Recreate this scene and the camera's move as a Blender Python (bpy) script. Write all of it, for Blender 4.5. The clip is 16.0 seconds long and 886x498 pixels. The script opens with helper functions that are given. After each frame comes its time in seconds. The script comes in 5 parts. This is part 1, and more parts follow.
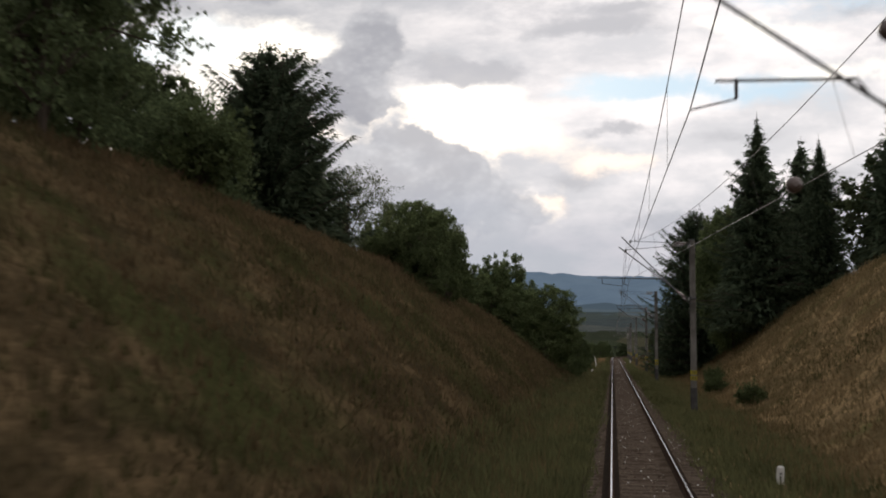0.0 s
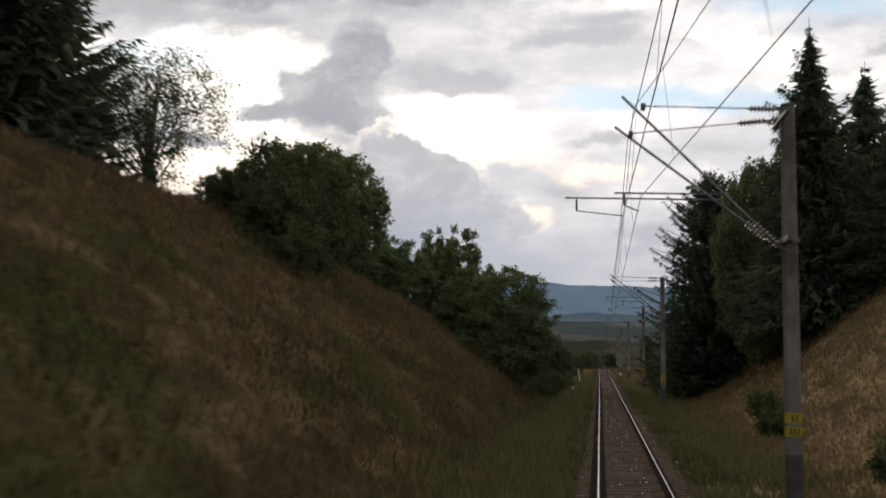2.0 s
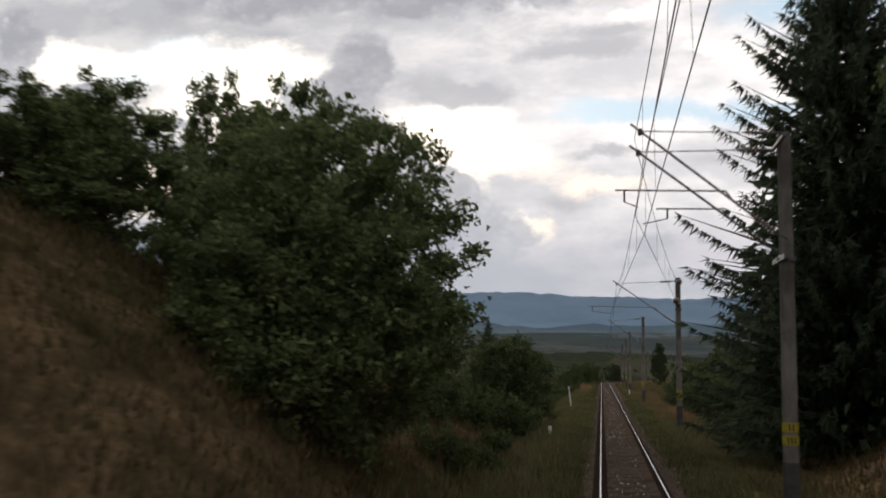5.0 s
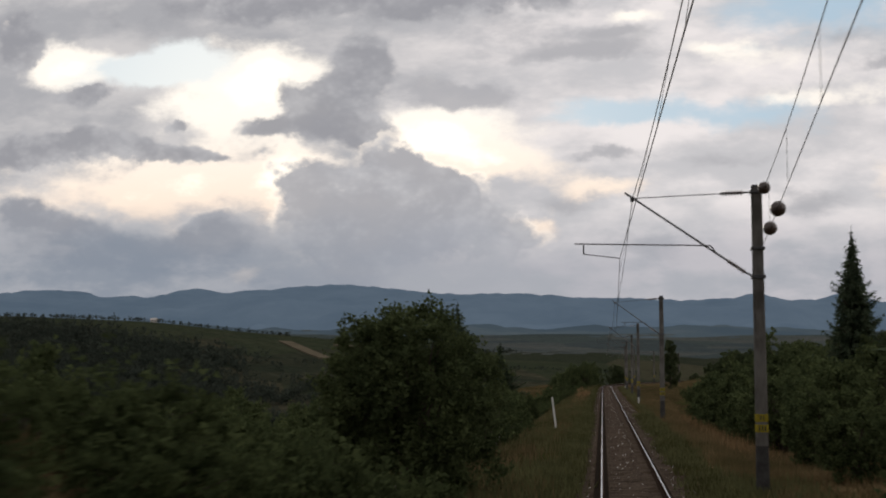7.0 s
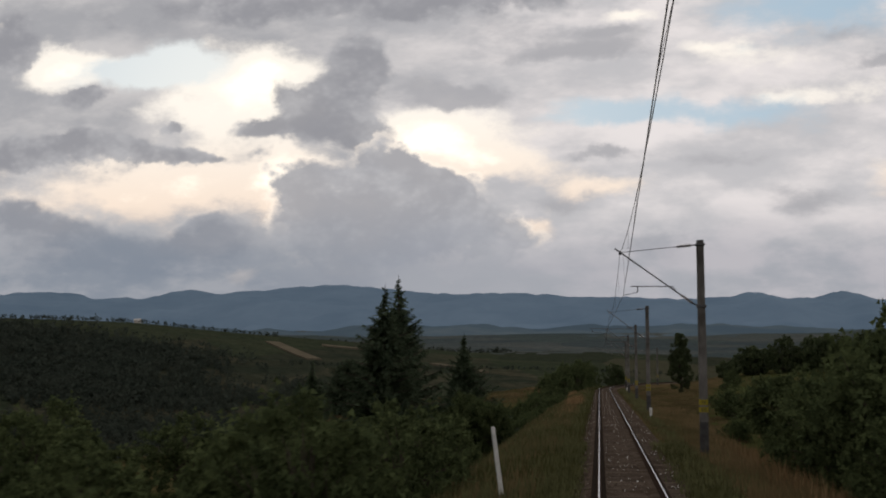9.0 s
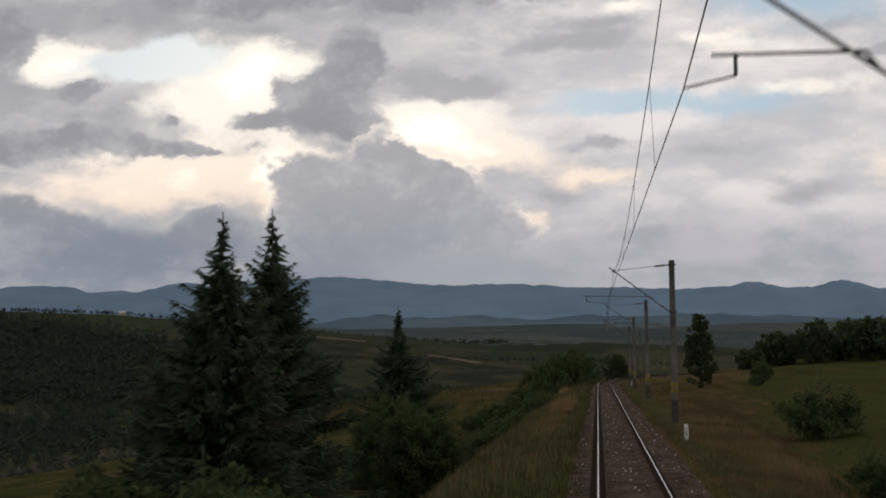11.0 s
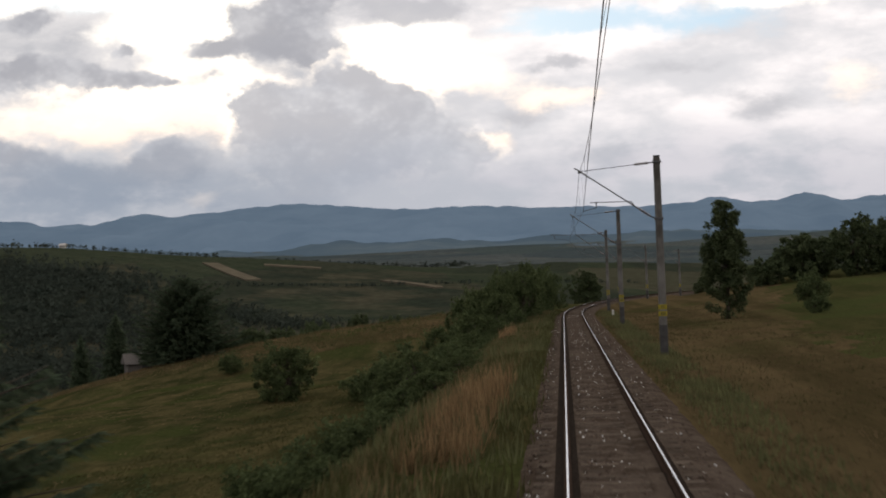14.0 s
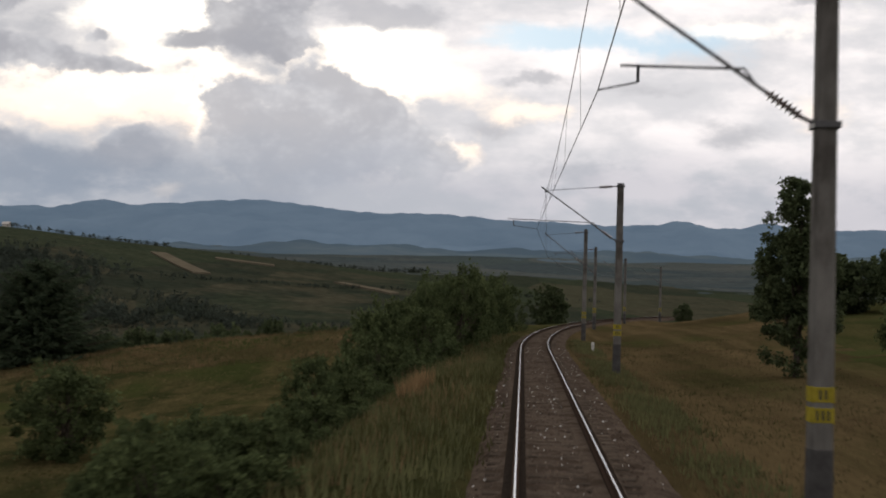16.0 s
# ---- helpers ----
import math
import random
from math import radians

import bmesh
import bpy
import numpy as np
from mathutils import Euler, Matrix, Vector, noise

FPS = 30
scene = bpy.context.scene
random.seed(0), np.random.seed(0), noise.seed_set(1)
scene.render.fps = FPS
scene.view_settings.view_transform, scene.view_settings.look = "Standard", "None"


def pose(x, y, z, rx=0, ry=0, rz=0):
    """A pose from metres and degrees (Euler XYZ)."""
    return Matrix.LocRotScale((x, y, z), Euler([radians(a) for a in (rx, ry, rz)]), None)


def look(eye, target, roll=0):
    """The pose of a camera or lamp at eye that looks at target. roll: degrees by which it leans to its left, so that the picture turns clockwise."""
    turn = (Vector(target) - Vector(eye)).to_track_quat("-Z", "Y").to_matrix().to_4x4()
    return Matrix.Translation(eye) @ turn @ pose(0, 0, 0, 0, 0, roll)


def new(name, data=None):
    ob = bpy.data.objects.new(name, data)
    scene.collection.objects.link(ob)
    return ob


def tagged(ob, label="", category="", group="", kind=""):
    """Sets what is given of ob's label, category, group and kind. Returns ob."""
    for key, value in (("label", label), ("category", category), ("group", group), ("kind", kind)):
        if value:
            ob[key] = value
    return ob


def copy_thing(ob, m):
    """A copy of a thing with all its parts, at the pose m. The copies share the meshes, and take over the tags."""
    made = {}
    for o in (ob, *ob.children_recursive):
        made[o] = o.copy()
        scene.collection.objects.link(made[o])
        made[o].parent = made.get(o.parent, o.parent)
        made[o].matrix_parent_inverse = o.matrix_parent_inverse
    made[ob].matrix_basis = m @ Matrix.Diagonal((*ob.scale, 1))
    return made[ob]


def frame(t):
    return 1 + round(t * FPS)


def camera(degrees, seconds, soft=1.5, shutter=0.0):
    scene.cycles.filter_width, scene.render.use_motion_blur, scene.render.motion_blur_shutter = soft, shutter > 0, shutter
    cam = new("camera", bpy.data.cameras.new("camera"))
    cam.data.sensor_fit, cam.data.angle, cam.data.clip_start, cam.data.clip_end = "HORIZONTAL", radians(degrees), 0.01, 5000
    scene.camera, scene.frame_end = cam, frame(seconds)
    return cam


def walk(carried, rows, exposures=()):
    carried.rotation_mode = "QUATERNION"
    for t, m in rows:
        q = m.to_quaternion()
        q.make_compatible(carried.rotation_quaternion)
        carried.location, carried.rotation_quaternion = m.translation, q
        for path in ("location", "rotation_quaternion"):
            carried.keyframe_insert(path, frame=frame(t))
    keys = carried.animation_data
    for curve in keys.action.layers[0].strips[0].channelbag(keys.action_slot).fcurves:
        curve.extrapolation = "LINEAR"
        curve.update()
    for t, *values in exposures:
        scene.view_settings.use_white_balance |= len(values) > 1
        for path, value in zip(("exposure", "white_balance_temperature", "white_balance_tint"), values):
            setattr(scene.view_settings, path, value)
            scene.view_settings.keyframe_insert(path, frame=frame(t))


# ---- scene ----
cam = camera(42.0, 16.0, soft=1.9, shutter=0.4)
# seconds, metres along the line, yaw to the left, pitch up, roll
PATH = [
    (0, -1.57, 8.35, 4.83, 0.28),
    (0.5, 6.74, 8.70, 4.91, 0.44),
    (1, 15.04, 9.30, 5.02, 0.38),
    (1.5, 23.34, 8.32, 5.07, 0.62),
    (2, 31.63, 7.75, 5.30, 0.46),
    (2.5, 39.92, 7.75, 5.36, 0.55),
    (3, 48.20, 7.58, 5.56, 0.36),
    (3.5, 56.48, 7.55, 5.67, 0.45),
    (4, 64.75, 7.66, 5.72, 0.51),
    (4.5, 73.02, 7.83, 5.68, 0.68),
    (5, 81.28, 7.83, 5.89, 0.44),
    (7.5, 122.50, 7.87, 6.00, 0.23),
    (8, 130.73, 7.81, 6.03, -0.07),
    (8.5, 138.95, 7.80, 5.94, 0.14),
    (9, 147.17, 7.67, 6.01, 0.01),
    (11.5, 188.17, 7.43, 5.21, -0.54),
    (12, 196.35, 5.85, 2.23, -0.70),
    (12.5, 204.53, 3.04, 0.71, 0.45),
    (13, 212.70, 5.01, 0.22, -0.17),
    (13.5, 220.87, 5.50, 1.82, -0.07),
    (14, 229.03, 5.87, 1.81, -2.09),
    (14.5, 237.18, 6.79, 1.89, 0.73),
    (15, 245.33, 6.95, 2.24, 0.69),
    (15.5, 253.48, 5.25, 2.38, 1.23),
    (16, 261.62, 4.03, 2.19, 1.72),
]


def carried_pose(s, yaw, pitch, roll):
    eye = Vector((-0.71, s, 2.80))
    a, b = radians(yaw), radians(pitch)
    return look(eye, eye + Vector((-math.sin(a) * math.cos(b), math.cos(a) * math.cos(b), math.sin(b))), roll)


walk(cam, [(t, carried_pose(s, yaw, pitch, roll)) for t, s, yaw, pitch, roll in PATH],
     exposures=[(0, 0.55), (4.0, 0.55), (5.2, 0.52), (7.3, 0.12), (9.2, 0.06), (11.5, 0.08), (12.0, 0.20), (12.5, 0.46), (13.1, 0.62), (13.6, 0.6), (14.5, 0.5), (16.0, 0.5)])

# ---------------------------------------------------------------- world, sun
SUN_ELEVATION, SUN_TURN = radians(17), radians(-17)  # above the valley, a little left of the line's heading


def sky_world():
    world = bpy.data.worlds.new("evening_sky")
    scene.world = world
    world.use_nodes = True
    tree = world.node_tree
    tree.nodes.clear()

    def put(value, socket):
        if isinstance(value, (int, float)):
            socket.default_value = value
        elif isinstance(value, tuple):
            socket.default_value = (*value, 1) if len(value) == 3 and socket.type == "RGBA" else value
        else:
            tree.links.new(value, socket)

    def calc(op, *values, clamp=False):
        node = tree.nodes.new("ShaderNodeMath")
        node.operation, node.use_clamp = op, clamp
        for value, socket in zip(values, node.inputs):
            put(value, socket)
        return node.outputs[0]

    def ramp(value, low, high):
        node = tree.nodes.new("ShaderNodeMapRange")
        node.interpolation_type = "SMOOTHSTEP"
        put(value, node.inputs["Value"]), put(low, node.inputs["From Min"]), put(high, node.inputs["From Max"])
        return node.outputs[0]

    def mix(factor, a, b):
        node = tree.nodes.new("ShaderNodeMix")
        node.data_type = "RGBA"
        put(factor, node.inputs[0]), put(a, node.inputs[6]), put(b, node.inputs[7])
        return node.outputs[2]

    def cloud_noise(x, z, scale, detail, rough, shift):
        where = tree.nodes.new("ShaderNodeCombineXYZ")
        put(x, where.inputs[0]), put(shift, where.inputs[1]), put(z, where.inputs[2])
        node = tree.nodes.new("ShaderNodeTexNoise")
        tree.links.new(where.outputs[0], node.inputs["Vector"])
        node.inputs["Scale"].default_value, node.inputs["Detail"].default_value, node.inputs["Roughness"].default_value = scale, detail, rough
        return node.outputs["Fac"]

    def billow(x, z, scale):
        where = tree.nodes.new("ShaderNodeCombineXYZ")
        put(x, where.inputs[0]), put(z, where.inputs[2])
        node = tree.nodes.new("ShaderNodeTexVoronoi")
        node.feature = "SMOOTH_F1"
        tree.links.new(where.outputs[0], node.inputs["Vector"])
        node.inputs["Scale"].default_value = scale
        return node.outputs["Distance"]

    coord = tree.nodes.new("ShaderNodeTexCoord")
    split = tree.nodes.new("ShaderNodeSeparateXYZ")
    tree.links.new(coord.outputs["Generated"], split.inputs[0])
    ahead = calc("MAXIMUM", split.outputs[1], 0.25)
    p0, q0 = calc("DIVIDE", split.outputs[0], ahead), calc("DIVIDE", split.outputs[2], ahead)
    # ragged edges: the cloud plan is bent by two scales of noise
    tall_q = calc("MULTIPLY", q0, 1.35)
    n1, n2 = cloud_noise(p0, tall_q, 9, 8, 0.60, 3.1), cloud_noise(p0, tall_q, 9, 8, 0.60, 8.7)
    p = calc("MULTIPLY_ADD", calc("SUBTRACT", n1, 0.5), 0.08, p0)
    q = calc("MULTIPLY_ADD", calc("SUBTRACT", n2, 0.5), 0.060, q0)

    def blob(cx, cz, rx, rz):
        a, b = calc("MULTIPLY_ADD", p, 1 / rx, -cx / rx), calc("MULTIPLY_ADD", q, 1 / rz, -cz / rz)
        e = calc("MULTIPLY_ADD", b, b, calc("MULTIPLY", a, a))
        return calc("POWER", 2.718, calc("MULTIPLY", e, -1.0))

    def total(blobs):
        out = 0.0
        for cx, cz, rx, rz, much in blobs:
            out = calc("MULTIPLY_ADD", blob(cx, cz, rx, rz), much, out)
        return out

    broad = cloud_noise(p0, calc("MULTIPLY", q0, 2.8), 6.0, 6, 0.55, 1.3)
    fine = cloud_noise(p0, calc("MULTIPLY", q0, 1.9), 19, 7, 0.60, 5.9)
    edge = cloud_noise(p0, tall_q, 24, 6, 0.52, 4.4)
    wisps = cloud_noise(p0, calc("MULTIPLY", q0, 2.3), 13, 7, 0.58, 2.2)
    # the high veil: darker to the left of the line's heading, light and a little pink to the right
    body_noise = calc("ADD", calc("MULTIPLY", broad, 0.55), calc("MULTIPLY", wisps, 0.45))
    veil = mix(ramp(body_noise, 0.38, 0.60), mix(ramp(p0, -0.35, 0.05), (0.56, 0.54, 0.54), (0.78, 0.73, 0.72)), mix(ramp(p0, -0.35, 0.05), (0.37, 0.37, 0.39), (0.52, 0.51, 0.525)))
    # clear sky
    sky = tree.nodes.new("ShaderNodeTexSky")
    sky.sky_type, sky.sun_disc = "NISHITA", False
    sky.sun_elevation, sky.sun_rotation = SUN_ELEVATION, SUN_TURN
    blue = mix(0.75, calc_colour(tree, sky.outputs[0], 0.06), (0.42, 0.56, 0.68))
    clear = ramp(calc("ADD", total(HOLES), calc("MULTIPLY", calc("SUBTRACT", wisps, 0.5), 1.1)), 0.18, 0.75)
    colour = veil
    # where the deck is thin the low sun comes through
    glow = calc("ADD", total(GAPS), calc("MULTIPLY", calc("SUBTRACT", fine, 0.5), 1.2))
    warm = mix(ramp(q0, 0.13, 0.24), (0.92, 0.76, 0.63), (0.99, 0.92, 0.83))
    colour = mix(ramp(glow, 0.12, 0.70), colour, warm)
    colour = mix(ramp(glow, 0.80, 1.55), colour, (1.42, 1.30, 1.10))
    colour = mix(clear, colour, blue)
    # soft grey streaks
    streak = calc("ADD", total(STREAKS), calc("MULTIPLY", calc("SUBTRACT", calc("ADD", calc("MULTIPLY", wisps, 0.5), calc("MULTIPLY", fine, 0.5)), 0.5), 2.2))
    colour = mix(calc("MULTIPLY", ramp(streak, 0.25, 0.95), 0.85), colour, (0.385, 0.38, 0.40))
    # heaped grey clouds, one bank before the other, with rounded billows and a bright rim along their edges
    bumps = calc("ADD", calc("MULTIPLY", billow(p, calc("MULTIPLY", q, 1.35), 34), 0.5), calc("ADD", calc("MULTIPLY", billow(p, calc("MULTIPLY", q, 1.35), 80), 0.3), calc("MULTIPLY", billow(p0, tall_q, 170), 0.2)))
    relief = calc("ADD", calc("MULTIPLY", calc("SUBTRACT", edge, 0.5), 0.9), calc("MULTIPLY", calc("SUBTRACT", 0.42, bumps), 0.6))
    shade = calc("ADD", calc("MULTIPLY", broad, 0.30), calc("ADD", calc("MULTIPLY", bumps, 0.45), calc("MULTIPLY", fine, 0.35)))
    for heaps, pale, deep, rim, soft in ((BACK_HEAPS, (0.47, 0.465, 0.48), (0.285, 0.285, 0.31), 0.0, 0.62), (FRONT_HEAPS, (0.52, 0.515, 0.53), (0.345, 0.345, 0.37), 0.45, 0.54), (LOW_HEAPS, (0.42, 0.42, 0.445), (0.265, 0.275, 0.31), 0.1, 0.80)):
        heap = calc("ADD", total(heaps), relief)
        if rim:
            border = calc("MULTIPLY", ramp(heap, 0.22, 0.36), ramp(glow, -0.1, 0.5))
            colour = mix(calc("MULTIPLY", border, rim), colour, (1.15, 1.02, 0.88))
        inner = calc("ADD", shade, calc("MULTIPLY", ramp(heap, 0.35, 1.2), 0.10))
        colour = mix(calc("MULTIPLY", ramp(heap, 0.30, soft), 0.94), colour, mix(ramp(inner, 0.36, 0.66), pale, deep))
    # lower and bluer towards the horizon
    low = ramp(calc("ADD", q0, calc("MULTIPLY", calc("SUBTRACT", broad, 0.5), 0.09)), 0.150, 0.085)
    haze = mix(ramp(p0, -0.40, 0.16), (0.205, 0.24, 0.295), (0.43, 0.42, 0.455))
    colour = mix(calc("MULTIPLY", low, 0.86), colour, mix(ramp(wisps, 0.40, 0.64), haze, (0.33, 0.345, 0.385)))
    out = tree.nodes.new("ShaderNodeBackground")
    tree.links.new(colour, out.inputs["Color"])
    out.inputs["Strength"].default_value = 1.0
    end = tree.nodes.new("ShaderNodeOutputWorld")
    tree.links.new(out.outputs[0], end.inputs[0])


def calc_colour(tree, socket, strength):
    node = tree.nodes.new("ShaderNodeVectorMath")
    node.operation = "SCALE"
    tree.links.new(socket, node.inputs[0])
    node.inputs["Scale"].default_value = strength
    return node.outputs[0]


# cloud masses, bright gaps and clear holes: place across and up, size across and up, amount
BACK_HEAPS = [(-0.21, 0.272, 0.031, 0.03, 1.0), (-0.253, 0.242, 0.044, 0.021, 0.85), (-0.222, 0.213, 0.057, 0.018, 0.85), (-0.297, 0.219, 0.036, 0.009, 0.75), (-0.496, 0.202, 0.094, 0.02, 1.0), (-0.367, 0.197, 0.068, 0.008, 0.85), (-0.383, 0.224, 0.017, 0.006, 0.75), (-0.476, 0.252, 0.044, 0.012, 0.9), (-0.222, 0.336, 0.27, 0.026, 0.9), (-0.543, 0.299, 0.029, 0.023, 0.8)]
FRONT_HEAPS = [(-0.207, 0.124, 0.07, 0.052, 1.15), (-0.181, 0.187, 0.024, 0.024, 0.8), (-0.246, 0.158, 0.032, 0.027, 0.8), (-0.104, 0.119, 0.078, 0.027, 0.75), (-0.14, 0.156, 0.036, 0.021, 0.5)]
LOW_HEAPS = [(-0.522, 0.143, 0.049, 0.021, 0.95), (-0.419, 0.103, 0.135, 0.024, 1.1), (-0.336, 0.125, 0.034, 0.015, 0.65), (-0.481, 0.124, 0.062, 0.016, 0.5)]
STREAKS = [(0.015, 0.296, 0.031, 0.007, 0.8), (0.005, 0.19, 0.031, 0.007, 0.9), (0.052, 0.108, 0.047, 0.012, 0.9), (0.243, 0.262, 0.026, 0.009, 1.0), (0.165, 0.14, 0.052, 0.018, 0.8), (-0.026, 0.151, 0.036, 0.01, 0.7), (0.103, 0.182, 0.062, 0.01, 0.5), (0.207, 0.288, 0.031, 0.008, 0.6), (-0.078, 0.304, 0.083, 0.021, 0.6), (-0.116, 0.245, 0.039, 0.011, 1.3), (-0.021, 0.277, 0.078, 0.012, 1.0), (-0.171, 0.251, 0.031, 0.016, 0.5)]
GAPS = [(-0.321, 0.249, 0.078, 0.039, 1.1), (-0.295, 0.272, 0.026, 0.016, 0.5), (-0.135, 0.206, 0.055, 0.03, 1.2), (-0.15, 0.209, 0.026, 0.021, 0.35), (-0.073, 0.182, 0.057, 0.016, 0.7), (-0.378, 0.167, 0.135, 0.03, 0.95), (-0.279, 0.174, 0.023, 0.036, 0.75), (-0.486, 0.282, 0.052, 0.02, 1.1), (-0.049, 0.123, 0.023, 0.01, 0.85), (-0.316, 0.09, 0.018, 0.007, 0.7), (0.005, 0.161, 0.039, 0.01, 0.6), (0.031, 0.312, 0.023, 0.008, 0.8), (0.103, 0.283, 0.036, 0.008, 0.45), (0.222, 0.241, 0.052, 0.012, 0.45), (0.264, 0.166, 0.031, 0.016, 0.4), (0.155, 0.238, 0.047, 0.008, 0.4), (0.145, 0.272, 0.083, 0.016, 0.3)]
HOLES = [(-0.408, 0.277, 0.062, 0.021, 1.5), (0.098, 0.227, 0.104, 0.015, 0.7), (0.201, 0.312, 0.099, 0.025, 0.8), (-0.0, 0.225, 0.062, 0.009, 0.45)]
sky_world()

sun = new("sun", bpy.data.lights.new("sun", "SUN"))
sun.data.energy, sun.data.angle, sun.data.color = 0.5, radians(25), (1.0, 0.92, 0.82)
sun.matrix_world = look((0, 0, 0), (-math.sin(SUN_TURN) * math.cos(SUN_ELEVATION), -math.cos(SUN_TURN) * math.cos(SUN_ELEVATION), -math.sin(SUN_ELEVATION)))


# ---------------------------------------------------------------- materials
def material(name, low, high, scale=4.0, rough=0.85, metal=0.0, bump=0.3, third=None, big=0.25, per="none", translucent=0.0, stretch=(1, 1, 1), emit=None, vary=(0.62, 1.35)):
    """A surface of two mixed colours at two scales of noise, with relief; third: a colour for large patches."""
    mat = bpy.data.materials.new(name)
    mat.use_nodes = True
    tree = mat.node_tree
    link = tree.links.new
    bsdf = tree.nodes["Principled BSDF"]
    coord = tree.nodes.new("ShaderNodeTexCoord")
    mapping = tree.nodes.new("ShaderNodeMapping")
    mapping.inputs["Scale"].default_value = stretch
    link(coord.outputs["Object"], mapping.inputs[0])

    def fbm(s, detail=5, rough_=0.6):
        node = tree.nodes.new("ShaderNodeTexNoise")
        node.inputs["Scale"].default_value, node.inputs["Detail"].default_value, node.inputs["Roughness"].default_value = s, detail, rough_
        link(mapping.outputs[0], node.inputs["Vector"])
        return node.outputs["Fac"]

    def blend(factor, a, b, mode="MIX"):
        node = tree.nodes.new("ShaderNodeMix")
        node.data_type, node.blend_type = "RGBA", mode
        for value, socket in ((factor, node.inputs[0]), (a, node.inputs[6]), (b, node.inputs[7])):
            if isinstance(value, tuple):
                socket.default_value = (*value, 1)
            elif isinstance(value, (int, float)):
                socket.default_value = value
            else:
                link(value, socket)
        return node.outputs[2]

    def sharpen(value, a, b):
        node = tree.nodes.new("ShaderNodeMapRange")
        node.inputs["From Min"].default_value, node.inputs["From Max"].default_value = a, b
        link(value, node.inputs["Value"])
        return node.outputs[0]

    grain = fbm(scale)
    colour = blend(sharpen(grain, 0.32, 0.68), low, high)
    if third:
        colour = blend(sharpen(fbm(scale * big), 0.44, 0.60), colour, third)
    if per != "none":
        info = tree.nodes.new("ShaderNodeObjectInfo" if per == "object" else "ShaderNodeNewGeometry")
        value = info.outputs["Random" if per == "object" else "Random Per Island"]
        shade = tree.nodes.new("ShaderNodeMapRange")
        shade.inputs["To Min"].default_value, shade.inputs["To Max"].default_value = vary
        link(value, shade.inputs["Value"])
        grey = tree.nodes.new("ShaderNodeCombineColor")
        for i in range(3):
            link(shade.outputs[0], grey.inputs[i])
        colour = blend(1.0, colour, grey.outputs[0], "MULTIPLY")
    link(colour, bsdf.inputs["Base Color"])
    bsdf.inputs["Roughness"].default_value, bsdf.inputs["Metallic"].default_value = rough, metal
    bsdf.inputs["Specular IOR Level"].default_value = 0.5 if metal > 0 or rough < 0.5 else (0.2 if rough < 0.72 else 0.0)
    if bump:
        relief = tree.nodes.new("ShaderNodeBump")
        relief.inputs["Strength"].default_value, relief.inputs["Distance"].default_value = bump, 0.25 / scale
        link(fbm(scale * 3), relief.inputs["Height"])
        link(relief.outputs[0], bsdf.inputs["Normal"])
    if emit:
        bsdf.inputs["Emission Color"].default_value, bsdf.inputs["Emission Strength"].default_value = (*emit, 1), 1.0
    if translucent:
        through_leaf = tree.nodes.new("ShaderNodeBsdfTranslucent")
        link(colour, through_leaf.inputs[0])
        both = tree.nodes.new("ShaderNodeMixShader")
        both.inputs[0].default_value = translucent
        link(bsdf.outputs[0], both.inputs[1]), link(through_leaf.outputs[0], both.inputs[2])
        link(both.outputs[0], tree.nodes["Material Output"].inputs[0])
    return mat


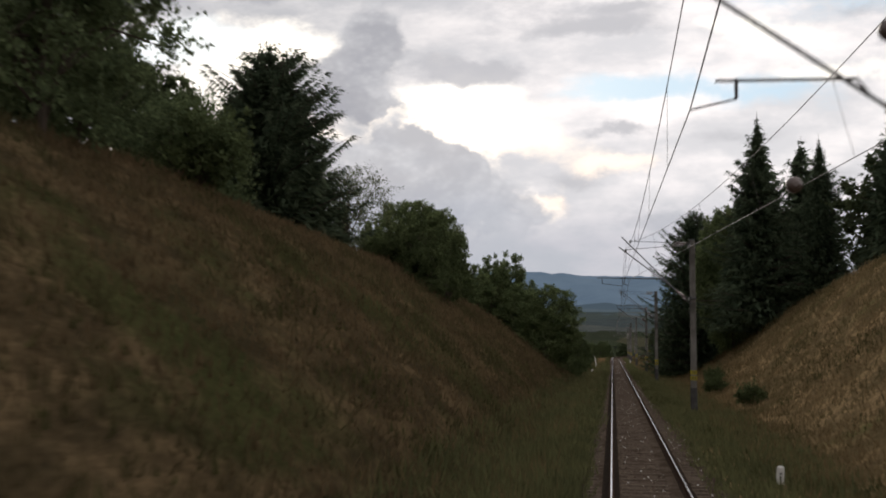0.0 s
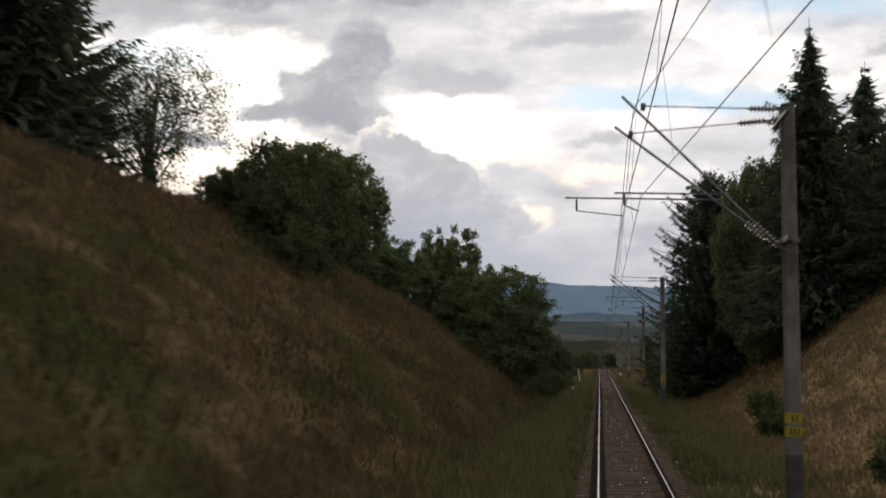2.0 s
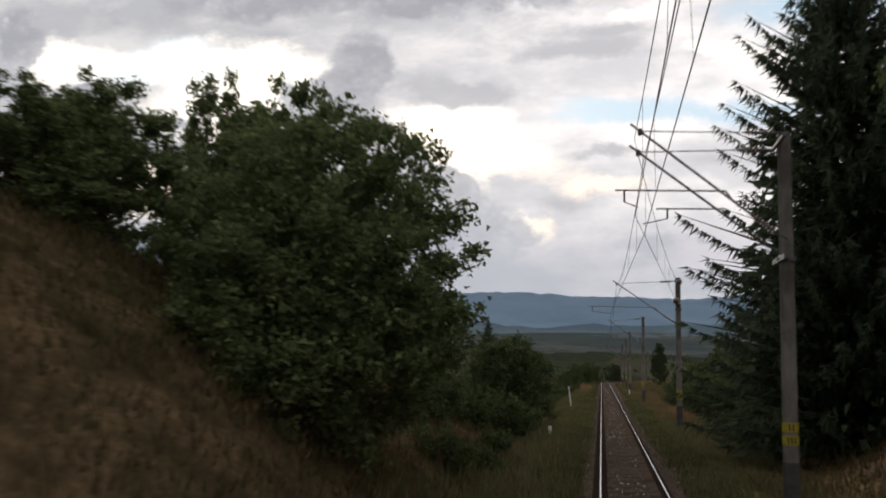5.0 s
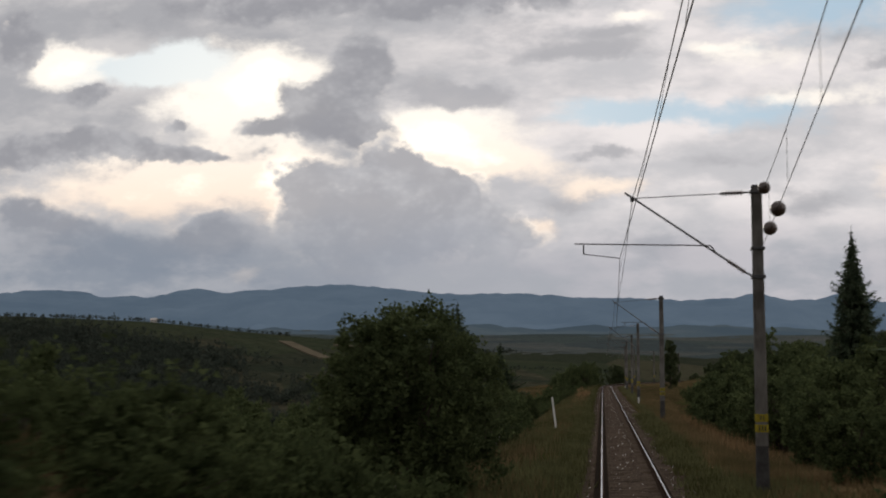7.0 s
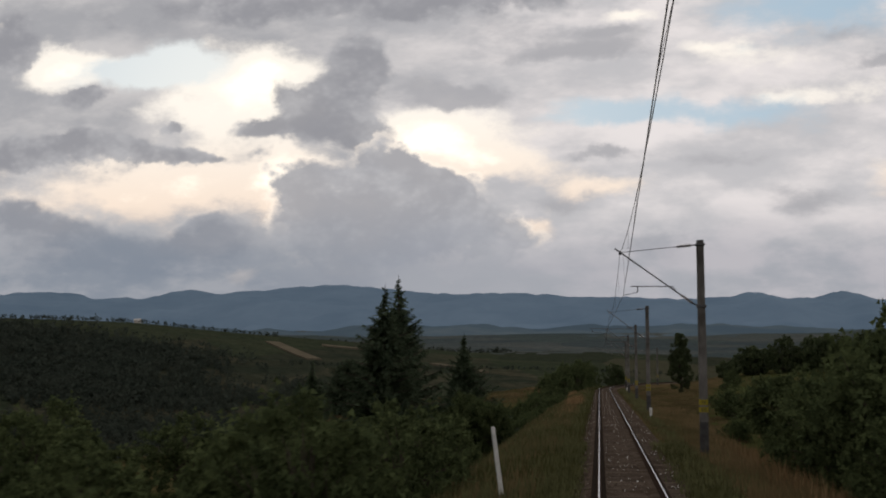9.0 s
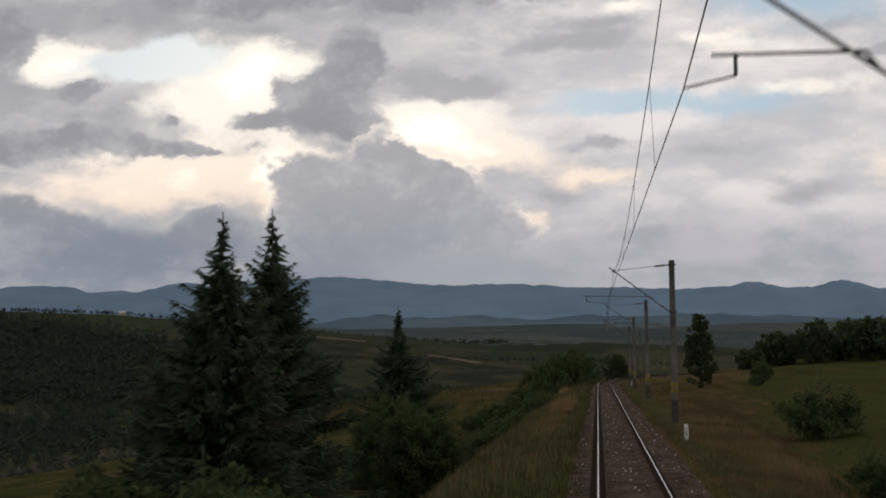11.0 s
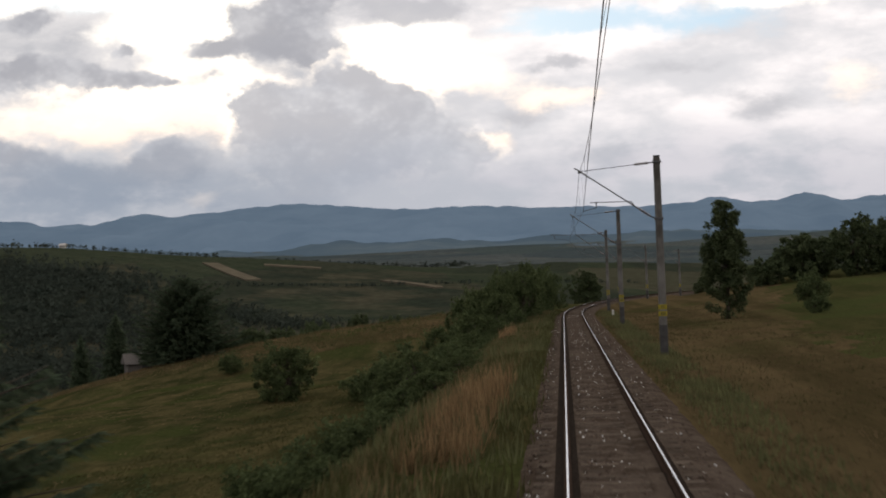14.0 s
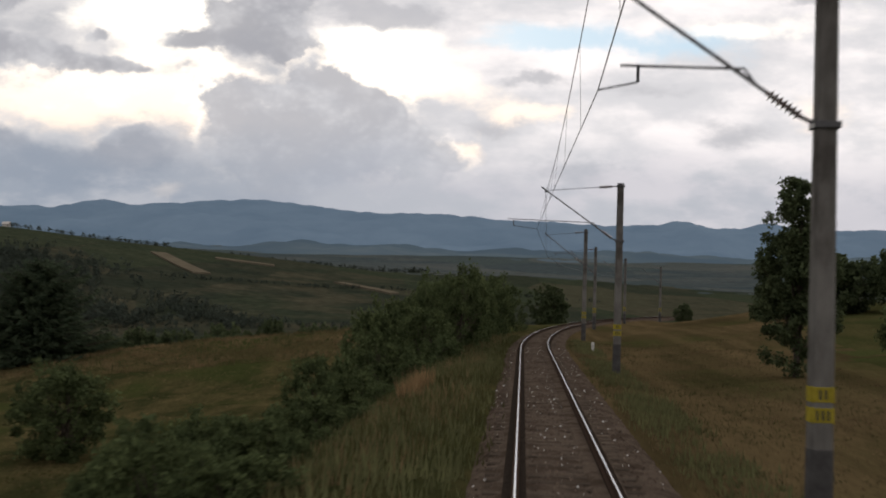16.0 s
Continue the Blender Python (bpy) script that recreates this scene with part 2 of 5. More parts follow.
def turf(name, dark, tan, green, patch=0.16, share=0.5, stretch=(1, 0.5, 1), swath=0.0, cells=0.0, grit=0.38):
    """Grassland: tan and dark grass in clumps of a metre or two, green growth in larger patches, a fine grain of stalks; swath: mown rows along the line;
    cells: fields of different crops, of that size in metres."""
    mat = bpy.data.materials.new(name)
    mat.use_nodes = True
    tree = mat.node_tree
    link = tree.links.new
    bsdf = tree.nodes["Principled BSDF"]
    coord = tree.nodes.new("ShaderNodeTexCoord")

    def mapped(scale):
        node = tree.nodes.new("ShaderNodeMapping")
        node.inputs["Scale"].default_value = scale
        link(coord.outputs["Object"], node.inputs[0])
        return node.outputs[0]

    def fbm(where, scale, detail=5, rough=0.6):
        node = tree.nodes.new("ShaderNodeTexNoise")
        node.inputs["Scale"].default_value, node.inputs["Detail"].default_value, node.inputs["Roughness"].default_value = scale, detail, rough
        link(where, node.inputs["Vector"])
        return node.outputs["Fac"]

    def steps(value, a, b, lo=0.0, hi=1.0):
        node = tree.nodes.new("ShaderNodeMapRange")
        node.interpolation_type = "SMOOTHSTEP"
        for key, number in (("From Min", a), ("From Max", b), ("To Min", lo), ("To Max", hi)):
            node.inputs[key].default_value = number
        link(value, node.inputs["Value"])
        return node.outputs[0]

    def blend(factor, a, b, mode="MIX"):
        node = tree.nodes.new("ShaderNodeMix")
        node.data_type, node.blend_type = "RGBA", mode
        for value, socket in ((factor, node.inputs[0]), (a, node.inputs[6]), (b, node.inputs[7])):
            if isinstance(value, tuple):
                socket.default_value = (*value, 1)
            elif isinstance(value, (int, float)):
                socket.default_value = value
            else:
                link(value, socket)
        return node.outputs[2]

    plain, drawn = mapped((1, 1, 1)), mapped(stretch)
    colour = blend(steps(fbm(drawn, patch * 4.5), 0.36, 0.64), dark, tan)
    colour = blend(steps(fbm(drawn, patch * 17, 6, 0.65), 0.35, 0.70, 0.0, 0.55), colour, dark)
    colour = blend(steps(fbm(plain, patch), 0.62 - 0.24 * share, 0.78 - 0.24 * share, 0.0, 0.85), colour, green)
    if swath:
        rows = fbm(mapped((1, 0.03, 0.5)), swath, 3, 0.5)
        colour = blend(steps(rows, 0.40, 0.62, 0.0, 0.65), colour, tan)
        colour = blend(steps(fbm(mapped((1, 0.035, 0.5)), swath * 1.7, 3, 0.5), 0.50, 0.66, 0.0, 0.55), colour, dark)
    if cells:
        plots = tree.nodes.new("ShaderNodeTexVoronoi")
        plots.inputs["Scale"].default_value, plots.inputs["Randomness"].default_value = 1.0 / cells, 0.85
        link(mapped((1, 0.42, 0)), plots.inputs["Vector"])
        split = tree.nodes.new("ShaderNodeSeparateColor")
        link(plots.outputs["Color"], split.inputs[0])
        colour = blend(steps(split.outputs[0], 0.45, 0.60, 0.0, 0.75), colour, green)
        colour = blend(steps(split.outputs[1], 0.70, 0.80, 0.0, 0.65), colour, tan)
        colour = blend(steps(split.outputs[2], 0.62, 0.75, 0.0, 0.6), colour, dark)
    grain = steps(fbm(drawn, 7.0 if not cells else 0.12, 6, 0.7), 0.25, 0.75, 1 - grit, 1 + grit)
    grey = tree.nodes.new("ShaderNodeCombineColor")
    for i in range(3):
        link(grain, grey.inputs[i])
    link(blend(1.0, colour, grey.outputs[0], "MULTIPLY"), bsdf.inputs["Base Color"])
    bsdf.inputs["Roughness"].default_value, bsdf.inputs["Specular IOR Level"].default_value = 0.95, 0.0
    if not cells:
        relief = tree.nodes.new("ShaderNodeBump")
        relief.inputs["Strength"].default_value, relief.inputs["Distance"].default_value = 0.5, 0.12
        link(fbm(drawn, 4.0, 6, 0.7), relief.inputs["Height"])
        link(relief.outputs[0], bsdf.inputs["Normal"])
    return mat


# right grass is tanner; left's shade and right's light also go into the colours
GRASS = turf("shaded_dry_slope", (0.037, 0.029, 0.016), (0.112, 0.079, 0.043), (0.035, 0.040, 0.015), 0.15, 0.55)
GRASS_TAN = turf("lit_straw_slope", (0.099, 0.075, 0.039), (0.265, 0.184, 0.098), (0.077, 0.083, 0.031), 0.15, 0.35)
MEADOW = turf("green_meadow", (0.026, 0.028, 0.011), (0.074, 0.059, 0.026), (0.034, 0.040, 0.013), 0.10, 0.62, (0.8, 0.35, 1))
MEADOW_DRY = turf("mown_meadow", (0.041, 0.032, 0.015), (0.092, 0.066, 0.033), (0.040, 0.042, 0.015), 0.045, 0.5, (1, 0.15, 1), swath=0.34, grit=0.2)
AFTERMATH = turf("meadow_aftermath", (0.033, 0.035, 0.013), (0.058, 0.051, 0.021), (0.041, 0.048, 0.016), 0.06, 0.85, (1, 0.3, 1), grit=0.2)
MEADOW_BLADE = material("short_meadow_blade", (0.034, 0.041, 0.012), (0.056, 0.055, 0.018), 0.5, 0.85, bump=0, third=(0.064, 0.055, 0.024), big=0.4, per="island", translucent=0.2, vary=(0.85, 1.15))
FIELD = turf("valley_fields", (0.024, 0.029, 0.020), (0.058, 0.053, 0.034), (0.031, 0.039, 0.023), 0.004, 0.5, (1, 1.6, 1), cells=95)
# the far plain's fields are paled to blue-grey, haze put into their colour
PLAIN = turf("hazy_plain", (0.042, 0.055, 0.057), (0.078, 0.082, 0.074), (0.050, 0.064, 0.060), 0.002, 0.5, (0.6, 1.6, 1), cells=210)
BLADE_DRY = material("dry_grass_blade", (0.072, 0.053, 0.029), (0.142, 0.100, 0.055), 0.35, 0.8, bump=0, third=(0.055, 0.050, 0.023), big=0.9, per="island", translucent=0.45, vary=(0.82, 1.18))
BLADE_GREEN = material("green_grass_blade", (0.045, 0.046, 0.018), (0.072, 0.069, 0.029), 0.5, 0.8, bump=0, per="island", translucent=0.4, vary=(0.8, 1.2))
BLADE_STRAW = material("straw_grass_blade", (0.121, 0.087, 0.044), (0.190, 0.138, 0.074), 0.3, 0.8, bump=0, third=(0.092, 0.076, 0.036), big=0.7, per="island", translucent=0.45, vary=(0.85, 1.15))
REED = material("straw_reed", (0.154, 0.100, 0.049), (0.244, 0.162, 0.085), 0.8, 0.8, bump=0, per="island", translucent=0.2)
BALLAST = material("ballast_bed", (0.060, 0.046, 0.035), (0.104, 0.080, 0.061), 14, 0.95, bump=0.9, third=(0.046, 0.034, 0.025), big=0.12)
# strip along each rail: stained stones, darkened further for the rail's shadow
OILED_SHADED = material("oil_stained_shaded_ballast", (0.017, 0.014, 0.011), (0.036, 0.028, 0.022), 14, 0.9, bump=0.9)
STONE = material("ballast_stone", (0.060, 0.043, 0.032), (0.120, 0.091, 0.071), 6, 0.9, bump=0.3, per="island")
RAIL_SIDE = material("rusty_rail_side", (0.030, 0.022, 0.018), (0.055, 0.036, 0.026), 8, 0.8, bump=0.3)
RAIL_HEAD = material("polished_rail_head", (0.55, 0.55, 0.56), (0.66, 0.66, 0.66), 3, 0.22, metal=1.0, bump=0.05)
SLEEPER = material("grey_sleeper", (0.060, 0.047, 0.036), (0.096, 0.076, 0.059), 9, 0.9, bump=0.5, per="object")
CONCRETE = material("weathered_concrete", (0.106, 0.100, 0.091), (0.178, 0.168, 0.153), 3.5, 0.9, bump=0.25, third=(0.072, 0.066, 0.059), big=0.4, stretch=(1, 1, 0.35))
STEEL = material("galvanised_steel", (0.075, 0.073, 0.072), (0.13, 0.127, 0.125), 6, 0.55, metal=0.4, bump=0.1)
DARK_STEEL = material("dark_steel", (0.045, 0.045, 0.048), (0.085, 0.083, 0.082), 6, 0.6, metal=0.4, bump=0.1)
WIRE = material("copper_wire", (0.045, 0.040, 0.037), (0.075, 0.066, 0.060), 5, 0.5, metal=0.5, bump=0)
PORCELAIN = material("brown_insulator", (0.050, 0.034, 0.028), (0.085, 0.058, 0.048), 5, 0.3, bump=0)
YELLOW = material("yellow_band_paint", (0.21, 0.17, 0.022), (0.31, 0.25, 0.035), 6, 0.8, bump=0.1)
BLACK_PAINT = material("black_paint", (0.02, 0.02, 0.02), (0.04, 0.04, 0.04), 6, 0.7, bump=0)
WHITE_PAINT = material("whitewashed_stone", (0.46, 0.45, 0.42), (0.66, 0.65, 0.62), 7, 0.85, bump=0.2)
BARK = material("brown_bark", (0.050, 0.040, 0.032), (0.10, 0.082, 0.066), 6, 0.95, bump=0.8, stretch=(1, 1, 0.25))
NEEDLES = material("spruce_needles", (0.047, 0.067, 0.042), (0.090, 0.112, 0.066), 1.3, 0.75, bump=0, per="island", translucent=0.4)
LEAVES = material("broad_leaves", (0.076, 0.104, 0.045), (0.145, 0.172, 0.077), 0.9, 0.75, bump=0, per="island", translucent=0.4)
LEAVES_PALE = material("pale_leaves", (0.060, 0.074, 0.034), (0.12, 0.135, 0.064), 0.9, 0.6, bump=0, per="island", translucent=0.28)
LEAVES_DARK = material("dark_leaves", (0.068, 0.092, 0.046), (0.130, 0.158, 0.077), 0.9, 0.75, bump=0, per="island", translucent=0.36)
BUSH_LEAVES = material("bush_leaves", (0.046, 0.061, 0.028), (0.089, 0.108, 0.046), 0.9, 0.8, bump=0, per="island", translucent=0.36)
HEDGE_LEAVES = material("hedge_leaves", (0.043, 0.058, 0.029), (0.078, 0.093, 0.045), 0.9, 0.8, bump=0, per="island", translucent=0.25, vary=(0.8, 1.2))
WEED = material("dark_weed_leaves", (0.074, 0.078, 0.036), (0.122, 0.122, 0.056), 0.5, 0.85, bump=0, per="island", translucent=0.35, vary=(0.8, 1.2))
# leaf colour lifted and greyed to carry the haze over the valley
FAR_WOOD = material("far_woods", (0.035, 0.044, 0.035), (0.050, 0.058, 0.045), 0.05, 0.9, bump=0, per="island", vary=(0.85, 1.15), translucent=0.3)
ROOF_RED = material("red_roof_tiles", (0.20, 0.075, 0.05), (0.30, 0.12, 0.08), 2, 0.85, bump=0.2)
PLASTER = material("house_plaster", (0.40, 0.37, 0.33), (0.55, 0.51, 0.46), 2, 0.9, bump=0.1)
WOOD = material("grey_boards", (0.10, 0.09, 0.08), (0.18, 0.16, 0.145), 3, 0.9, bump=0.4, stretch=(4, 4, 0.5))
GLASS_DARK = material("dark_window", (0.02, 0.022, 0.025), (0.03, 0.033, 0.037), 2, 0.1, bump=0)
# distance haze is painted in: bluish base colours and a faint blue glow
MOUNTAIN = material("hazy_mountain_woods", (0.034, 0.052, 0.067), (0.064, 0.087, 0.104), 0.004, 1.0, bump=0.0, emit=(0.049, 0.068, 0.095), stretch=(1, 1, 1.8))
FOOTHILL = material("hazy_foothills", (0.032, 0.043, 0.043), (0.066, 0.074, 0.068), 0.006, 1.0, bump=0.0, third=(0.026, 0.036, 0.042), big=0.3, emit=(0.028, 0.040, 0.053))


# ---------------------------------------------------------------- small tools
def mesh_of(name, verts, faces, mats, slots=None, smooth=False):
    me = bpy.data.meshes.new(name)
    me.from_pydata(np.asarray(verts, float).tolist() if isinstance(verts, np.ndarray) else verts, [], faces.tolist() if isinstance(faces, np.ndarray) else faces)
    for m in mats if isinstance(mats, (list, tuple)) else [mats]:
        me.materials.append(m)
    if slots is not None:
        me.polygons.foreach_set("material_index", np.asarray(slots, dtype=np.int32))
    if smooth:
        me.polygons.foreach_set("use_smooth", np.ones(len(me.polygons), dtype=bool))
    me.update()
    return me


def part(name, bm, mat, parent=None, label="", smooth=False):
    """Links a bmesh as one mesh object, under a thing or a part."""
    me = bpy.data.meshes.new(name)
    bm.to_mesh(me)
    bm.free()
    me.materials.append(mat)
    if smooth:
        me.polygons.foreach_set("use_smooth", np.ones(len(me.polygons), dtype=bool))
    return child(name, me, parent, label)


def child(name, me, parent=None, label="", at=None):
    ob = new(name, me)
    if parent is not None:
        ob.parent = parent
    if at is not None:
        ob.matrix_basis = at
    if label:
        tagged(ob, label=label)
    return ob


def thing(name, place, label, category, group="", kind="", turn=0.0):
    ob = new(name)
    ob.matrix_basis = pose(*place, 0, 0, turn)
    return tagged(ob, label, category, group, kind)


def box_bm(cx, cy, cz, sx, sy, sz, bevel=0.0, taper=1.0):
    bm = bmesh.new()
    bmesh.ops.create_cube(bm, size=1.0)
    for v in bm.verts:
        k = taper if v.co.z > 0 else 1.0
        v.co = Vector((cx + v.co.x * sx * k, cy + v.co.y * sy * k, cz + v.co.z * sz))
    if bevel:
        bmesh.ops.bevel(bm, geom=list(bm.edges), offset=bevel, segments=1, affect="EDGES")
    return bm


def tube_bm(a, b, r0, r1=None, sides=8, bm=None):
    bm = bm or bmesh.new()
    a, b = Vector(a), Vector(b)
    turn = (b - a).to_track_quat("Z", "Y").to_matrix()
    r1 = r0 if r1 is None else r1
    rings = []
    for c, r in ((a, r0), (b, r1)):
        rings.append([bm.verts.new(c + turn @ Vector((r * math.cos(i * math.tau / sides), r * math.sin(i * math.tau / sides), 0))) for i in range(sides)])
    for i in range(sides):
        bm.faces.new((rings[0][i], rings[0][(i + 1) % sides], rings[1][(i + 1) % sides], rings[1][i]))
    bm.faces.new(rings[0][::-1]), bm.faces.new(rings[1])
    return bm


def lathe_bm(a, b, profile, sides=10):
    """Discs and necks along a rod: profile of (share of the length, radius)."""
    bm = bmesh.new()
    a, b = Vector(a), Vector(b)
    turn = (b - a).to_track_quat("Z", "Y").to_matrix()
    rings = [[bm.verts.new(a.lerp(b, k) + turn @ Vector((r * math.cos(i * math.tau / sides), r * math.sin(i * math.tau / sides), 0))) for i in range(sides)] for k, r in profile]
    for ra, rb in zip(rings, rings[1:]):
        for i in range(sides):
            bm.faces.new((ra[i], ra[(i + 1) % sides], rb[(i + 1) % sides], rb[i]))
    bm.faces.new(rings[0][::-1]), bm.faces.new(rings[-1])
    return bm


# ---------------------------------------------------------------- the line in plan, and the lie of the land
CURVE_START, CURVE_RADIUS = 322.0, 400.0


def line_x(y):
    d = np.maximum(np.asarray(y, float) - CURVE_START, 0)
    return np.where(d < 170, d * d / (2 * CURVE_RADIUS), 36.125 + (d - 170) * 0.425)


def smooth(a, b, x):
    t = np.clip((x - a) / (b - a), 0, 1)
    return t * t * (3 - 2 * t)


def wobble(x, y, size, seed=0.0):
    """Cheap rolling relief from a few crossing waves, about -1 to 1."""
    x, y = x / size, y / size
    return (np.sin(x * 1.3 + 1.7 * np.sin(y * 0.9 + seed) + seed) + np.sin(y * 1.1 + 1.9 * np.sin(x * 0.7 - seed) + 2 * seed)
            + 0.5 * np.sin(2.3 * x + 1.9 * y + 3 * seed) + 0.5 * np.sin(2.9 * y - 2.1 * x + seed)) / 3


def land(x, y):
    """Height of the ground; rail tops lie at 0."""
    x, y = np.asarray(x, float), np.asarray(y, float)
    u = x - line_x(y)
    a = np.abs(u)
    # left of the line: a cutting, then a bank above a meadow
    crest_l = np.interp(y, [-60, 80, 100, 117, 127, 142, 157, 180], [9, 9, 8.2, 6.8, 4.8, 1.2, -2.0, -2.6])
    rise = np.maximum(-u - 4.4, 0)
    cut_l = -0.55 + (crest_l + 0.55) * (1 - (1 - np.clip(rise / 13.5, 0, 1)) ** 1.45)
    cut_l = cut_l + np.clip(-u - 18, 0, 60) * 0.08
    bank = np.interp(y, [150, 175, 215, 250, 282, 303, 330, 350, 380, 420], [2.0, 3.0, 3.6, 3.7, 3.8, 3.9, 4.0, 3.6, -1.0, 1.5])
    away = np.interp(y, [160, 220, 303, 354, 380, 420], [0.10, 0.05, 0.07, 0.09, 0.125, 0.12])
    low_l = -0.55 - bank * smooth(4.0, 9.5, -u) - np.maximum(-u - 10, 0) * away
    low_l = low_l - 9 * smooth(385, 480, y) * smooth(9, 40, -u)
    left = cut_l + (low_l - cut_l) * smooth(128, 166, y)
    # right of the line: a cutting, a hollow with a hedge, then a rising meadow
    crest_r = np.interp(y, [-60, 60, 80, 100, 120, 140, 157, 178], [9, 9, 8.5, 7.5, 5.8, 3.6, 1.0, -0.8])
    rise = np.maximum(u - 4.8, 0)
    cut_r = -0.5 + (crest_r + 0.5) * smooth(0, 1, np.clip(rise / 12.5, 0, 1) * 0.92) * 1.02 + np.clip(u - 17, 0, 60) * 0.08
    low_r = -0.5 - np.interp(y, [160, 190, 215, 240], [0.5, 1.0, 0.7, 0.0]) * smooth(4, 7, u) + np.clip(u - 6, 0, 110) * np.interp(y, [180, 240, 420, 520], [0.03, 0.062, 0.05, 0.03])
    low_r = low_r + 2.2 * smooth(310, 390, y) * smooth(4, 28, u)
    right = cut_r + (low_r - cut_r) * smooth(140, 178, y)
    near = np.where(u < 0, left, right)
    near = np.where(a < 4.0, np.where(u < 0, -0.24, -0.30) - 0.16 * smooth(2.2, 3.8, a) - 0.30 * smooth(1.5, 1.1, a), near)
    near = near + 0.10 * wobble(x, y, 1.9, 0.4) * smooth(4.5, 7, a) + 0.25 * wobble(x, y, 7.0, 1.1) * smooth(6, 14, a)
    # the valley and the hills beyond it
    d = np.hypot(x * 0.8, y - 150)
    valley = -58 + 0.049 * y - 22 * np.exp(-(((x + 330) / 300) ** 2 + ((y - 620) / 330) ** 2)) + 5 * wobble(x, y, 140, 2.0)
    ridge = np.exp(-(((y - 1380 - 0.35 * x) / 340) ** 2)) * np.interp(x, [-3000, -900, -450, -150, 200, 900, 3000], [70, 66, 47, 12, -8, 0, 20])
    hill_r = 26 * np.exp(-(((x - 260) / 160) ** 2 + ((y - 330) / 260) ** 2))
    far = np.minimum(valley + ridge, 175 + 0 * y) + hill_r
    back = smooth(-60, -200, y)
    m = np.maximum(smooth(60, 330, a) * smooth(120, 320, d + 60), smooth(430, 640, y))
    m = np.where(u < 0, np.maximum(m, smooth(45, 220, a) * smooth(150, 300, y)), m)
    far = far * (1 - back) + near * back
    return near + (far - near) * m


def spread(stops):
    """Even steps between stops: (from, to, step)."""
    out = []
    for a, b, step in stops:
        n = max(1, round((b - a) / step))
        out += [a + (b - a) * i / n for i in range(n)]
    return out + [stops[-1][1]]


def ground_sheet():
    xs = np.array(spread([(-4900, -1600, 220), (-1600, -500, 55), (-500, -180, 20), (-180, -44, 5), (-44, -20, 2), (-20, 20, 0.8), (20, 60, 2), (60, 220, 6), (220, 600, 38), (600, 4900, 215)]))
    ys = np.array(spread([(-900, -60, 140), (-60, -12, 6), (-12, 350, 1.6), (350, 470, 4), (470, 800, 15), (800, 2000, 40), (2000, 4900, 145)]))
    gx, gy = np.meshgrid(xs, ys)
    # columns close to the line follow it round the bend
    gx = gx + line_x(gy) * np.exp(-((gx / 60) ** 2))
    gz = land(gx, gy)
    verts = np.stack([gx, gy, gz], -1).reshape(-1, 3)
    nx, ny = len(xs), len(ys)
    i = (np.arange(ny - 1)[:, None] * nx + np.arange(nx - 1)[None]).ravel()
    faces = np.stack([i, i + 1, i + 1 + nx, i + nx], 1)
    c = verts[faces].mean(1)
    # the kinds of grass run into each other in uneven patches
    cx, cy = c[:, 0], c[:, 1]
    blur = np.random.default_rng(9).normal(size=len(c))
    fray = 11 * wobble(cx, cy, 5.0, 0.7) + 5 * blur
    wide_fray = 40 * wobble(cx, cy, 48, 1.6) + 9 * blur
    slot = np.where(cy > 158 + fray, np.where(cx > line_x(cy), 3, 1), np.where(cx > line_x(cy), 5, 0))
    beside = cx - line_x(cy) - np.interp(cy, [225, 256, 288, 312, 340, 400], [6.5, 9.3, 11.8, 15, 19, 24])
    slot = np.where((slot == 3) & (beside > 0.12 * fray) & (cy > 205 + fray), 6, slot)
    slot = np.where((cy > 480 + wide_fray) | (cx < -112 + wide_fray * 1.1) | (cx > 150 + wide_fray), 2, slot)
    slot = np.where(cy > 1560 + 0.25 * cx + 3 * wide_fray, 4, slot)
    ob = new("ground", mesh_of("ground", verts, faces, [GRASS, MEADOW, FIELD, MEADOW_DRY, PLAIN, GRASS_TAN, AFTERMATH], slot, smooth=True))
    tagged(ob, "dry brown and green grassland with a railway cutting and a wide valley", "ground", kind="structure")


ground_sheet()


def mountain_range(name, label, y0, y1, base, crest, mat, seed):
    """A range of hills: base and crest are heights across x."""
    xs, ys = np.linspace(-4700, 4700, 560), np.linspace(y0, y1, 26)
    gx, gy = np.meshgrid(xs, ys)
    k = (gy - y0) / (y1 - y0)
    top = crest(gx)
    rough = sum(np.abs(wobble(gx, gy * 1.4, s, seed + s)) * a for s, a in ((420, 0.24), (170, 0.16), (70, 0.07)))
    gz = base + (top - base) * (np.sin(k * math.pi / 2) ** 1.2) - (top - base) * rough * (1 - k ** 3) * smooth(0, 0.15, k)
    gz += 7 * np.abs(wobble(gx, gy, 60, seed)) + 5 * wobble(gx, gy, 31, seed + 2)
    verts = np.stack([gx, gy, gz], -1).reshape(-1, 3)
    nx = len(xs)
    i = (np.arange(len(ys) - 1)[:, None] * nx + np.arange(nx - 1)[None]).ravel()
    ob = new(name, mesh_of(name, verts, np.stack([i, i + 1, i + 1 + nx, i + nx], 1), mat, smooth=True))
    tagged(ob, label, "mountains", kind="structure")


def far_crest(x):
    h = 285 + 0 * x
    for cx, width, height in ((-2300, 200, 45), (-1690, 120, 40), (-1950, 70, 14), (-1480, 60, 14), (-1130, 380, 58), (-500, 500, 14), (-330, 120, 8), (590, 80, 32), (440, 60, 10), (905, 70, 36), (760, 50, 8), (1300, 160, 24), (-2900, 300, 40)):
        h = h + height * np.exp(-(((x - cx) / width) ** 2))
    return h - 20 * smooth(-200, 1000, x)


